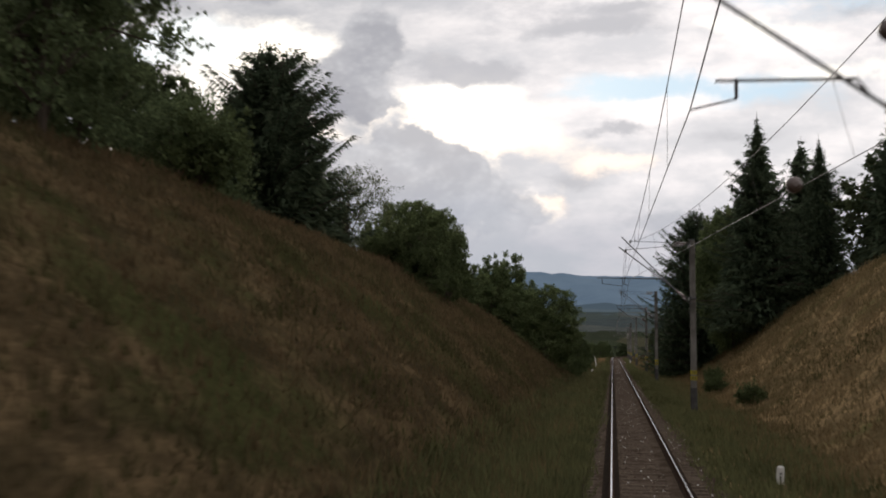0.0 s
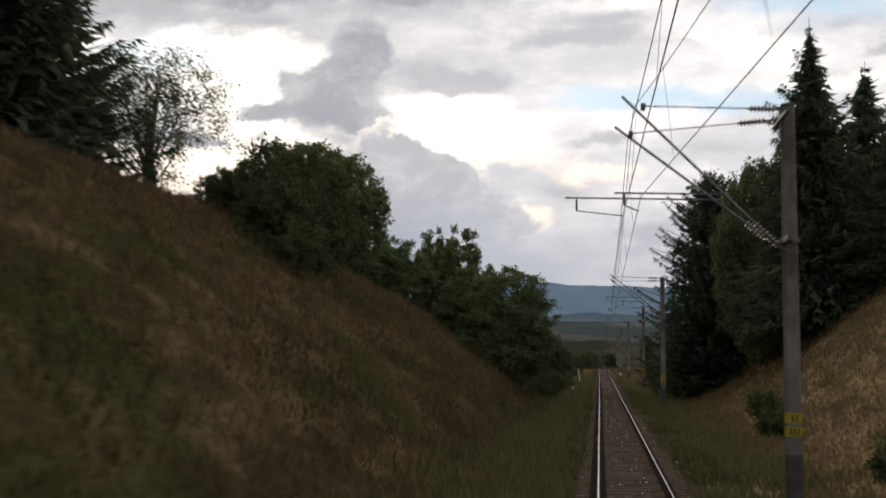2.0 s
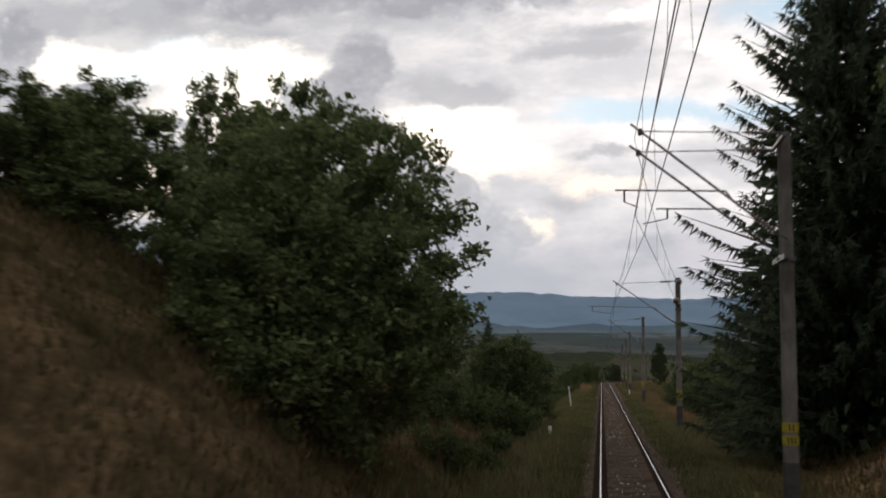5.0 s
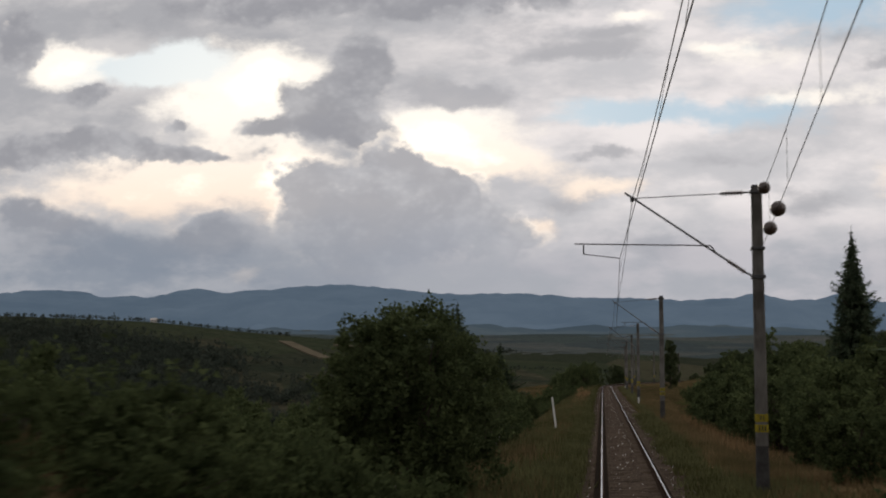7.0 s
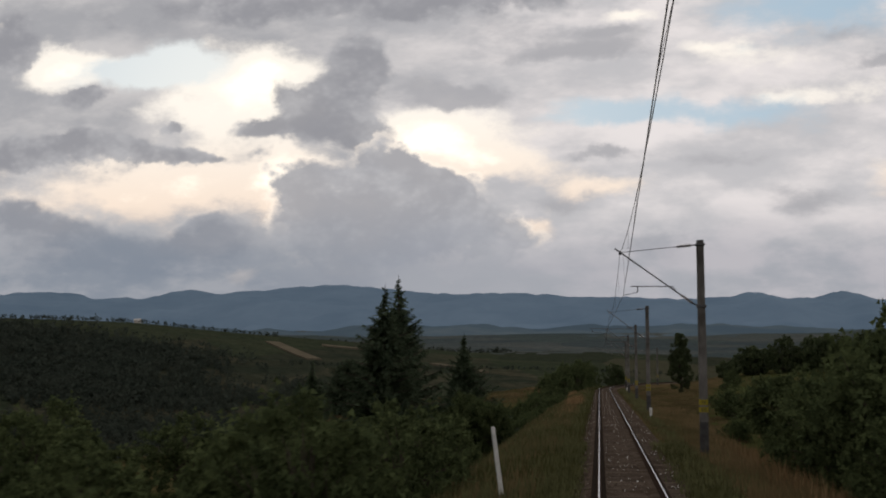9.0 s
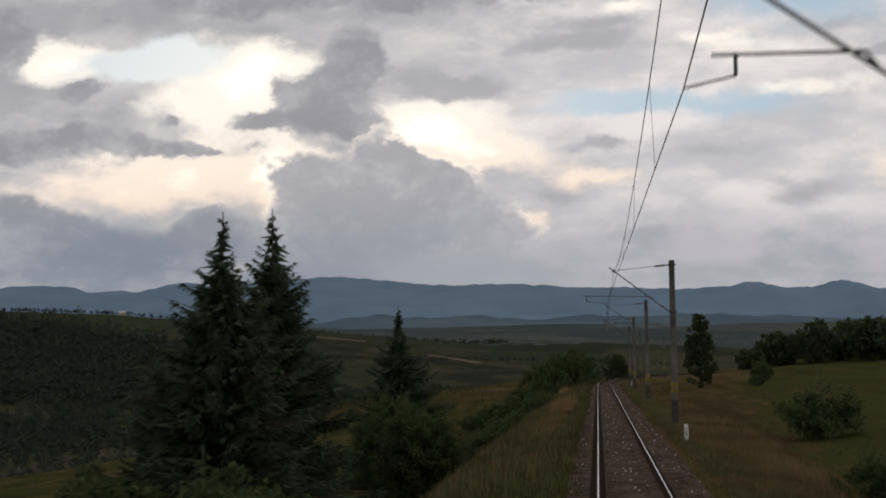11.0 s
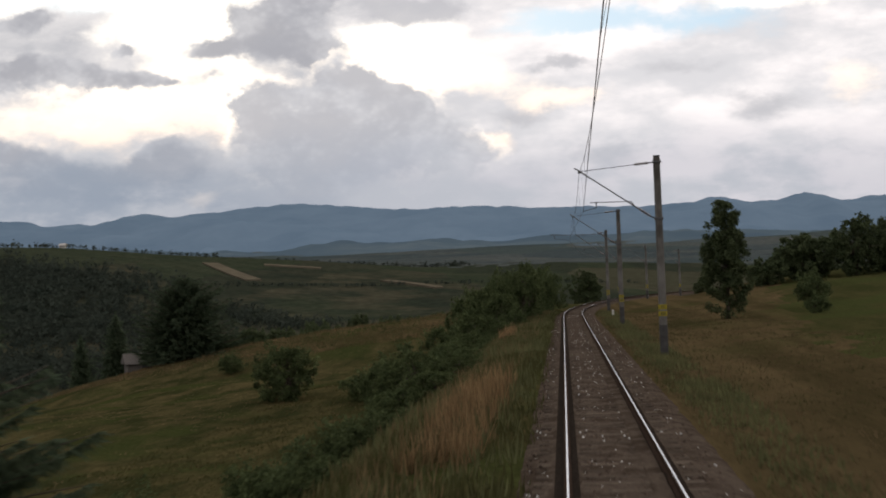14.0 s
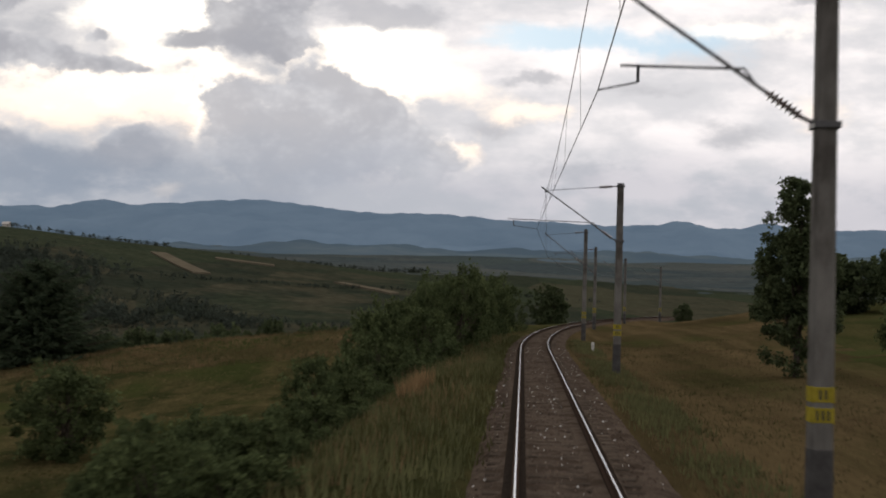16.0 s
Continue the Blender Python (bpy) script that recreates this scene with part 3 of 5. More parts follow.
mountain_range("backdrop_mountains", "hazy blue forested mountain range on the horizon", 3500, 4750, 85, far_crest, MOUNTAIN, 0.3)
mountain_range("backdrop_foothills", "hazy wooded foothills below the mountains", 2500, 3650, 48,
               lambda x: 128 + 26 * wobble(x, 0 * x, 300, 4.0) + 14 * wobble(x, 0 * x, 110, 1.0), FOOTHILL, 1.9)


# ---------------------------------------------------------------- railway track
def line_points(y0, y1, step):
    ys = np.arange(y0, y1 + 1e-6, step)
    xs = line_x(ys)
    slope = np.gradient(xs, ys)
    n = np.stack([np.ones_like(slope), -slope], 1) / np.hypot(1, slope)[:, None]
    return np.stack([xs, ys], 1), n


def sweep(name, section, y0, y1, step, mats, slots=None, parent=None, label="", closed=True, rough=0.0):
    """A section of (across, up) points drawn along the line."""
    c, n = line_points(y0, y1, step)
    sec = np.array(section)
    k, m = len(sec), len(c)
    xy = c[:, None, :] + n[:, None, :] * sec[None, :, 0, None]
    z = np.broadcast_to(sec[None, :, 1], (m, k)).copy()
    if rough:
        z += rough * np.random.default_rng(5).normal(size=z.shape) * np.array([0.3] + [1] * (k - 2) + [0.3])
    verts = np.concatenate([xy, z[..., None]], -1).reshape(-1, 3)
    faces, kinds = [], []
    for i in range(k if closed else k - 1):
        j = (i + 1) % k
        a = np.arange(m - 1) * k
        faces.append(np.stack([a + i, a + j, a + j + k, a + i + k], 1))
        kinds.append(np.full(m - 1, slots[i] if slots else 0))
    return child(name, mesh_of(name, verts, np.concatenate(faces), mats, np.concatenate(kinds)), parent, label)


track = thing("railway_track", (0, 0, 0), "single railway track of worn steel rails on half-buried sleepers", "railway track", kind="structure")
RAIL = [(-0.062, -0.155), (-0.062, -0.142), (-0.012, -0.118), (-0.010, -0.05), (-0.036, -0.034), (-0.036, -0.010), (-0.016, 0.0),
        (0.016, 0.0), (0.036, -0.010), (0.036, -0.034), (0.010, -0.05), (0.012, -0.118), (0.062, -0.142), (0.062, -0.155)]
for side in (-1, 1):
    sweep("rail", [(side * 0.7535 + a, b) for a, b in RAIL], -30, 460, 2.0, [RAIL_SIDE, RAIL_HEAD],
          [0, 0, 0, 0, 0, 0, 1, 0, 0, 0, 0, 0, 0, 0], track, "steel rail with a bright worn head")
BED = [(-1.95, -0.56), (-1.75, -0.40), (-1.55, -0.29), (-1.35, -0.22), (-1.12, -0.20), (-0.95, -0.165), (-0.83, -0.150), (-0.67, -0.150), (-0.58, -0.165), (-0.52, -0.195), (-0.3, -0.19), (0, -0.185),
       (0.3, -0.19), (0.40, -0.195), (0.46, -0.165), (0.67, -0.150), (0.83, -0.150), (0.93, -0.165), (1.0, -0.20), (1.5, -0.205), (1.75, -0.25), (2.1, -0.42), (2.4, -0.58)]
bed = sweep("ballast_bed", BED, -30, 460, 0.5, [BALLAST, OILED_SHADED], [1 if 0.57 < abs((a[0] + b[0]) / 2) < 0.90 else 0 for a, b in zip(BED, BED[1:])], None, "", closed=False, rough=0.009)
tagged(bed, "brown stone ballast bed under the track", "ballast", kind="structure")


def stones(name, count, y0, y1, label, size, seed, mat):
    """Loose broken stones on the bed."""
    rng = np.random.default_rng(seed)
    y = rng.uniform(y0, y1, count)
    u = rng.uniform(-1.45, 1.9, count)
    z = np.interp(np.abs(u), [0, 1.55, 1.75, 2.35], [-0.19, -0.205, -0.27, -0.55]) + rng.uniform(0, 0.012, count)
    keep = np.abs(np.abs(u) - 0.7535) > 0.26
    y, u, z = y[keep], u[keep], z[keep]
    n = len(y)
    base = np.array([(1, 0, 0), (0, 1, 0), (-1, 0, 0), (0, -1, 0), (0, 0, 0.8), (0, 0, -0.6)])
    v = base[None] * rng.uniform(0.6, 1.3, (n, 6, 3)) * (rng.uniform(*size, n)[:, None, None])
    spin = rng.uniform(0, math.tau, n)
    c, s = np.cos(spin)[:, None], np.sin(spin)[:, None]
    v = np.stack([v[..., 0] * c - v[..., 1] * s, v[..., 0] * s + v[..., 1] * c, v[..., 2]], -1)
    v += np.stack([u + line_x(y), y, z], -1)[:, None]
    tri = np.array([(0, 1, 4), (1, 2, 4), (2, 3, 4), (3, 0, 4), (1, 0, 5), (2, 1, 5), (3, 2, 5), (0, 3, 5)])
    faces = (np.arange(n)[:, None, None] * 6 + tri[None]).reshape(-1, 3)
    tagged(new(name, mesh_of(name, v.reshape(-1, 3), faces, mat)), label, "stones", kind="stuff")


stones("ballast_stones", 23000, 5, 330, "broken brown and grey ballast stones", (0.022, 0.045), 3, STONE)
stones("pale_stones", 3000, 5, 330, "scattered pale stones on the ballast", (0.010, 0.034), 8, WHITE_PAINT)


def sleepers():
    bm = box_bm(0, 0, -0.206, 2.5, 0.235, 0.05, 0.012)
    me = bpy.data.meshes.new("sleeper")
    bm.to_mesh(me)
    bm.free()
    me.materials.append(SLEEPER)
    rng = random.Random(4)
    rest = bmesh.new()
    for i in range(700):
        y = 5 + i * 0.6
        if y > 420:
            break
        turn = -math.degrees(math.atan((float(line_x(y + 0.5)) - float(line_x(y - 0.5)))))
        m = pose(float(line_x(y)) + rng.uniform(-0.03, 0.03), y + rng.uniform(-0.02, 0.02), rng.uniform(-0.012, 0.006), rng.uniform(-1, 1), 0, turn + rng.uniform(-0.5, 0.5))
        if 176 < y < 355:
            child("sleeper", me, track, at=m)
        else:
            tmp = box_bm(0, 0, -0.205, 2.5, 0.235, 0.05)
            tmp.transform(m)
            far_me = bpy.data.meshes.new("tmp")
            tmp.to_mesh(far_me)
            tmp.free()
            rest.from_mesh(far_me)
            bpy.data.meshes.remove(far_me)
    tagged(part("far_sleepers", rest, SLEEPER, track), kind="stuff")


# ---------------------------------------------------------------- overhead line
# masts: metres along the line, offset from the track, length of the registration arm's reach (long: past the wire), top height
MASTS = [(12.6, 3.3, "short", 8.0), (56.1, 3.19, "double", 8.05), (107.1, 3.3, "double", 7.95), (146.5, 3.52, "long", 7.85), (192.3, 3.2, "short", 7.75),
         (238.9, 3.06, "long", 7.8), (277.7, 3.36, "short", 7.85), (311.5, 3.35, "long", 7.7), (347.5, 3.0, "short", 7.8), (377.0, 2.6, "long", 7.8), (408.0, 2.8, "short", 7.8), (440.0, 2.8, "long", 7.8)]


# arms over the track: across the line from the wire's middle, z; arm: its end, height and where the steady arm is held
REACH = {"long": (-1.45, 0.08, -1.2, -0.2), "mid": (-0.40, 0.05, -0.2, 0.1), "short": (0.55, 0.02, 0.80, 0.25)}


def cantilever(parent, offset, reach, dy=0.0, lift=0.0, foot_z=None, top_z=None, tip=None, hold=None, arm_z=None):
    """Tube, tie, insulators and registration arm; local x runs from the mast to the track (negative)."""
    o = -offset
    foot_z = foot_z or 5.25 + 0.55 * lift
    top_z = top_z or min(7.62 + 0.4 * lift, 7.9)
    tip = Vector((o + tip[0], dy, tip[1])) if tip else Vector((o - 0.05, dy, 7.52 + lift))
    hold = Vector((o + hold[0], dy, hold[1])) if hold else Vector((o + 0.15, dy, 7.36 + lift))
    clamp, top = Vector((-0.16, dy, foot_z)), Vector((-0.14, dy, top_z))
    near, ins = clamp.lerp(tip, 0.05), clamp.lerp(tip, 0.20)
    root = part("cantilever_tube", tube_bm(ins, tip, 0.028), STEEL, parent, "grey steel cantilever tube")
    sheds = [(0, 0.03)]
    for i in range(7):
        k = 0.08 + i * 0.125
        sheds += [(k, 0.035), (k + 0.02, 0.075), (k + 0.045, 0.075), (k + 0.07, 0.035)]
    part("insulator", lathe_bm(near, ins, sheds + [(1, 0.03)]), PORCELAIN, parent, "ribbed dark insulator")
    part("link", tube_bm((-0.08, dy, foot_z), near, 0.03, sides=6), DARK_STEEL, parent)
    # top tie with its insulator
    ins0, ins1 = top.lerp(hold, 0.06), top.lerp(hold, 0.26)
    part("tie_rod", tube_bm(ins1, hold, 0.014, sides=6), DARK_STEEL, parent)
    part("insulator", lathe_bm(ins0, ins1, sheds + [(1, 0.03)]), PORCELAIN, parent, "ribbed dark insulator")
    part("link", tube_bm((-0.08, dy, top_z), ins0, 0.025, sides=6), DARK_STEEL, parent)
    if dy == 0:
        for z, tall in ((foot_z, 0.10), (top_z, 0.08)):
            part("clamp", box_bm(0, 0, z, 0.36, 0.345, tall, 0.01), DARK_STEEL, parent)
    # registration arm, bent down to the tube at its mast end, and steady arm
    z = arm_z or 6.02 + lift
    past, rise, held, grip_x = REACH[reach]
    start = clamp.lerp(tip, (z - 0.22 - clamp.z) / (tip.z - clamp.z))
    knee = Vector((start.x - 0.16, dy, z))
    end, drop, grip = Vector((o + past, dy, z + rise)), Vector((o + held, dy, z - 0.21)), Vector((o + grip_x, dy, z - 0.33))
    arm = tube_bm(start, knee, 0.02, sides=6)
    part("registration_arm", tube_bm(knee, end, 0.02, sides=6, bm=arm), STEEL, parent)
    part("drop_bracket", tube_bm((drop.x, dy, z + 0.04), drop, 0.022, sides=6), DARK_STEEL, parent)
    part("steady_arm", tube_bm(drop, grip, 0.014, sides=6), DARK_STEEL, parent)
    part("messenger_clamp", box_bm(hold.x, dy, hold.z - 0.02, 0.10, 0.16, 0.14, 0.02), DARK_STEEL, parent)
    return root


DAMP_CONCRETE = material("tarred_concrete", (0.045, 0.043, 0.042), (0.080, 0.077, 0.074), 4, 0.9, bump=0.2)


def mast(y, offset, reach, top, number):
    x = float(line_x(y)) + offset
    turn = -math.degrees(math.atan(float(line_x(y + 1)) - float(line_x(y - 1))) / 2)
    base = float(land(x, y)) - 0.15
    ob = thing("catenary_mast", (x, y, 0), "grey concrete railway mast with steel cantilever over the track", "railway mast", "masts along the line", turn=turn)
    part("post", box_bm(0, 0, (top + base) / 2, 0.32, 0.30, top - base, 0.035, taper=0.84), CONCRETE, ob)
    part("cap", box_bm(0, 0, top + 0.02, 0.275, 0.26, 0.05, 0.01), DARK_STEEL, ob)
    foot = base + 0.15
    w0 = 0.32 * (1 - 0.16 * 0.6 / (top - base)) + 0.014
    part("base_coat", box_bm(0, 0, foot + 0.52, w0, w0 - 0.02, 1.56, 0.03, taper=0.96), DAMP_CONCRETE, ob, "dark tarred lower end of the post")
    # painted number bands facing the line
    for k, (lo, hi) in enumerate(((1.59, 1.84), (1.865, 2.12))):
        z0, z1 = foot + 0.42 + lo - 0.4, foot + 0.42 + hi - 0.4
        w = 0.32 * (1 - 0.16 * ((z0 + z1) / 2 - base) / (top - base)) + 0.012
        band = part("number_band", box_bm(0, 0, (z0 + z1) / 2, w, w - 0.02, z1 - z0, 0.03), YELLOW, ob, "yellow painted band with worn dark marks")
        for j in range(2 if k else 3):
            sx = (j - (0.5 if k else 1)) * 0.075
            part("mark", box_bm(sx, -(w - 0.02) / 2 - 0.003, (z0 + z1) / 2, 0.03, 0.006, 0.13), BLACK_PAINT, band)
    if number == 1:
        # the overlap's first mast: one run of wire lifted over the other
        cantilever(ob, offset, "mid", -0.6, foot_z=4.90, top_z=7.86, tip=(-0.23, 8.2), hold=(0.2, 7.99), arm_z=6.13)
        cantilever(ob, offset, "long", 0.7, foot_z=5.19, top_z=7.91, tip=(-0.36, 7.82), hold=(-0.02, 7.67), arm_z=6.19)
    elif reach == "double":
        cantilever(ob, offset, "mid", -0.75, 0.60)
        cantilever(ob, offset, "short", 0.75, 0.42)
    if reach == "double":
        part("crossbeam", box_bm(-0.12, 0, 5.21, 0.12, 1.7, 0.12, 0.01), DARK_STEEL, ob)
        part("crossbeam", box_bm(-0.12, 0, 7.80, 0.08, 1.7, 0.08, 0.01), DARK_STEEL, ob)
        part("clamp", box_bm(0, 0, 5.21, 0.36, 0.345, 0.10, 0.01), DARK_STEEL, ob)
    else:
        cantilever(ob, offset, reach, 0.0, 0.22 if number == 3 else 0.0)
    if number == 3:
        part("collar", box_bm(0, 0, 6.15, 0.35, 0.335, 0.09, 0.01), DARK_STEEL, ob, "steel collar holding an anchored wire")
    return ob


for number, row in enumerate(MASTS):
    mast(*row, number)


def wire(name, points, radius, label, group="overhead wires"):
    data = bpy.data.curves.new(name, "CURVE")
    data.dimensions, data.bevel_depth, data.bevel_resolution = "3D", radius, 1
    line = data.splines.new("POLY")
    line.points.add(len(points) - 1)
    for p, c in zip(line.points, points):
        p.co = (*c, 1)
    data.materials.append(WIRE)
    ob = new(name, data)
    if label:
        tagged(ob, label, "wire", group)
    return ob


def overhead(stations):
    """One run of contact wire and messenger wire over its supports: (y, across, contact height, messenger height, and where it differs, the messenger's place across)."""
    contact, messenger, drops = [], [], []
    carry = [row[4] if len(row) > 4 else 0.15 if row[0] > 140 and row[1] < 1 else row[1] for row in stations]
    stations = [row[:4] for row in stations]
    for (y0, u0, c0, m0), (y1, u1, c1, m1), w0, w1 in zip(stations, stations[1:], carry, carry[1:]):
        span = y1 - y0
        n = 18
        sag = min(0.85, 0.00042 * span * span)
        for i in range(n + (1 if (y1, u1) == stations[-1][:2] else 0)):
            k = i / n
            y = y0 + span * k
            x = u0 + (u1 - u0) * k + float(line_x(y0) + (line_x(y1) - line_x(y0)) * k)
            zc, zm = c0 + (c1 - c0) * k, m0 + (m1 - m0) * k - 4 * sag * k * (1 - k)
            contact.append((x, y, zc)), messenger.append((x + (w0 - u0) * (1 - k) + (w1 - u1) * k, y, zm))
            if i in (2, 5, 8, 10, 13, 16) and zm - zc > 0.25:
                drops.append((contact[-1], messenger[-1]))
    run = wire("contact_wire", contact, 0.0085, "dark copper contact wire strung over the track")
    wire("messenger_wire", messenger, 0.0085, "dark stranded messenger wire strung over the track")
    for a, b in drops:
        d = wire("dropper", [a, b], 0.004, "")
        d.parent = run


# the run that ends at the mast past the overlap, and the one that begins in the cutting
overhead([(-36, -0.2, 5.9, 7.4), (12.6, 0.25, 5.7, 7.4), (56.8, -0.2, 5.87, 7.6, -0.08), (107.1, 0.05, 6.2, 7.95), (146.4, 3.62, 6.15, 7.62)])
overhead([(12.6, 3.5, 5.8, 7.4, 3.15), (55.5, 0.14, 6.1, 7.95, 0.0), (107.1, 0.25, 5.8, 7.45), (146.5, -0.2, 5.92, 7.58), (192.3, 0.25, 5.68, 7.36), (238.9, -0.2, 5.7, 7.36), (277.7, 0.25, 5.68, 7.36),
          (311.5, -0.2, 5.7, 7.36), (347.5, 0.25, 5.68, 7.36), (377, -0.2, 5.7, 7.36), (408, 0.25, 5.68, 7.36), (440, -0.2, 5.7, 7.36)])


def strain_insulator(place, direction, radius=0.16):
    d = Vector(direction).normalized() * 0.17
    a, b = Vector(place) - d, Vector(place) + d
    bm = lathe_bm(a, b, [(0, 0.05), (0.12, radius * 0.7), (0.3, radius), (0.55, radius), (0.8, radius * 0.7), (1, 0.05)], 14)
    ob = part("strain_insulator", bm, PORCELAIN)
    tagged(ob, "round dark insulator on an anchored overhead wire", "insulator", "strain insulators")


for y, u, z in ((144.6, 3.46, 7.52), (142.0, 3.22, 6.155), (138.7, 2.92, 6.16), (15.6, 3.29, 7.40), (21.3, 2.78, 5.94)):
    strain_insulator((u, y, z), (-0.08, 1, 0))


# ---------------------------------------------------------------- trackside stones and posts
def kilometre_stone(x, y, tall=0.62, lean=0.0, group="white marker stones"):
    z = float(land(x, y)) - 0.05
    ob = thing("marker_stone", (x, y, z), "whitewashed concrete line marker stone in dry grass", "marker stone", group)
    ob.matrix_basis = pose(x, y, z, lean, lean * 0.6, 8)
    part("stone", box_bm(0, 0, tall / 2 + 0.05, 0.155, 0.13, tall + 0.1, 0.025), WHITE_PAINT, ob)
    for j in range(4):
        part("mark", box_bm(-0.005, -0.067, tall * 0.86 - j * 0.075, 0.05, 0.005, 0.04), BLACK_PAINT, ob)
    return ob


for place in ((2.7, 226.7, 0.60), (3.05, 26.0, 0.45), (3.45, 331.6, 0.5), (-3.05, 134.5, 0.5)):
    kilometre_stone(place[0] + float(line_x(place[1])), place[1], place[2], lean=3 if place[1] < 100 else -2)


def leaning_post(x, y, tall, lean):
    z = float(land(x, y)) - 0.1
    ob = thing("marker_post", (x, y, z), "white painted slim concrete post leaning beside the track", "marker post")
    ob.matrix_basis = pose(x, y, z, 2, lean, 0)
    part("post", box_bm(0, 0, tall / 2, 0.11, 0.11, tall, 0.012, taper=0.85), WHITE_PAINT, ob)
    part("base", box_bm(0, 0, 0.06, 0.2, 0.2, 0.2, 0.02), CONCRETE, ob)


leaning_post(-3.15, 176.4, 1.85, -7)


# ---------------------------------------------------------------- trees
def leaf_shapes(centres, along, across, length, width):
    """Flat pointed leaf or twig shapes, one triangle each."""
    l, w = length[:, None], width[:, None]
    root = centres - along * l * 0.45
    verts = np.stack([root - across * w * 0.62, root + across * w * 0.62, centres + along * l * 0.65], 1).reshape(-1, 3)
    i = np.arange(len(centres))[:, None] * 3
    return verts, np.concatenate([i, i + 1, i + 2], 1)


TALL = {}  # own heights of the tree kinds


def unit(v):
    return v / np.maximum(np.linalg.norm(v, axis=-1, keepdims=True), 1e-6)


def limb_bm(paths, sides=6):
    """Tapered, bent tubes: each path is a list of (point, radius)."""
    bm = bmesh.new()
    for path in paths:
        rings = []
        for i, (c, r) in enumerate(path):
            c = Vector(c)
            d = Vector(path[min(i + 1, len(path) - 1)][0]) - Vector(path[max(i - 1, 0)][0])
            turn = d.to_track_quat("Z", "Y").to_matrix()
            rings.append([bm.verts.new(c + turn @ Vector((r * math.cos(j * math.tau / sides), r * math.sin(j * math.tau / sides), 0))) for j in range(sides)])
        for ra, rb in zip(rings, rings[1:]):
            for j in range(sides):
                bm.faces.new((ra[j], ra[(j + 1) % sides], rb[(j + 1) % sides], rb[j]))
        bm.faces.new(rings[-1])
    return bm


def spruce(name, tall, wide, seed, label, mat=None, gap=0.05, ragged=0.25, density=1.0, twig=1.0, cone=0.85, close=1.0, core=60, lift=0.0):
    """A conifer: straight trunk, whorls of drooping boughs with flat hanging twigs."""
    rng = np.random.default_rng(seed)
    ob = thing(name, (0, 0, 0), label, "spruce tree", "spruces")
    TALL[name + label] = tall
    part("trunk", limb_bm([[((0, 0, -0.6), 0.019 * tall), ((0.02 * rng.normal(), 0, tall * 0.5), 0.010 * tall), ((0, 0, tall * 0.99), 0.012)]], 7), BARK, ob)
    cs, al, ac, ln, wd, boughs = [], [], [], [], [], []
    z = tall * gap
    while z < tall * 0.965:
        k = z / tall
        for _ in range(int(rng.integers(5, 8))):
            k = min(0.985, max(gap, (z + rng.normal() * 0.18 * min(1, 5 * (1 - z / tall))) / tall))
            reach = wide * (1 - k) ** cone * min(1, (1 - k) / 0.3) ** 0.45 * (0.35 + 0.65 * min(1, (k - gap) / 0.06 + 0.5))
            spin = rng.uniform(0, math.tau)
            r = max(0.10, reach * rng.uniform(1 - 2.2 * ragged, 1 + ragged))
            out = np.array([math.cos(spin), math.sin(spin), 0])
            side = np.array([-out[1], out[0], 0])
            droop = rng.uniform(-0.42, -0.12) + 0.75 * k + lift
            n = max(3, int(r / (0.19 * twig) * density))
            s = (np.arange(n) + rng.uniform(0.2, 0.8, n)) / n
            s = 0.12 + 0.88 * s
            path = out[None] * (r * s)[:, None] + np.array([0, 0, 1])[None] * (droop * r * s + 0.22 * r * s ** 3)[:, None] + np.array([0, 0, k * tall])
            if r > 0.9:
                boughs.append([(tuple(path[0] * [0.2, 0.2, 1]), 0.012 + 0.012 * r), (tuple(path[-1]), 0.005)])
            for turn, dn in ((0.9, -0.35), (-0.9, -0.35), (0.15, -0.15), (0.45, -1.1), (-0.45, -1.1), (0.1, -1.6), (0.6, 0.25)):
                d = unit(out[None] * rng.uniform(0.6, 1.1, (n, 1)) + side[None] * (turn * rng.uniform(0.6, 1.3, (n, 1))) + np.array([0, 0, 1]) * (dn * rng.uniform(0.3, 1.2, (n, 1))))
                length = twig * rng.uniform(0.26, 0.66, n) * (1.15 - 0.45 * s) * min(1, 0.25 + r / 1.7)
                cs.append(path + d * length[:, None] * 0.5), al.append(d)
                ac.append(unit(np.cross(d, rng.normal(size=(n, 3)) * 0.6 + np.array([0, 0, 1]))))
                ln.append(length), wd.append(length * rng.uniform(0.13, 0.26, n))
        z += rng.uniform(0.26, 0.40) * twig * close
    # the dense dark growth round the trunk
    n = int(tall * wide * core)
    k = gap + (0.94 - gap) * (1 - np.sqrt(rng.uniform(0, 1, n)))
    far_out = wide * (1 - k) ** cone * np.minimum(1, (1 - k) / 0.3) ** 0.45 * rng.uniform(0.05, 0.78, n)
    spin = rng.uniform(0, math.tau, n)
    cs.append(np.stack([np.cos(spin) * far_out, np.sin(spin) * far_out, k * tall - 0.12 * far_out], 1))
    al.append(unit(np.stack([np.cos(spin), np.sin(spin), rng.uniform(-0.9, 0.3, n)], 1) + rng.normal(size=(n, 3)) * 0.35))
    ac.append(unit(np.cross(al[-1], rng.normal(size=(n, 3)))))
    ln.append(rng.uniform(0.35, 0.8, n) * twig), wd.append(rng.uniform(0.12, 0.26, n) * twig)
    v, f = leaf_shapes(np.concatenate(cs), np.concatenate(al), np.concatenate(ac), np.concatenate(ln), np.concatenate(wd))
    if boughs:
        tagged(part("branchwork", limb_bm(boughs, 4), BARK, ob), kind="stuff")
    child("crown", mesh_of("crown", v, f, mat or NEEDLES), ob, "dark green needles")
    return ob


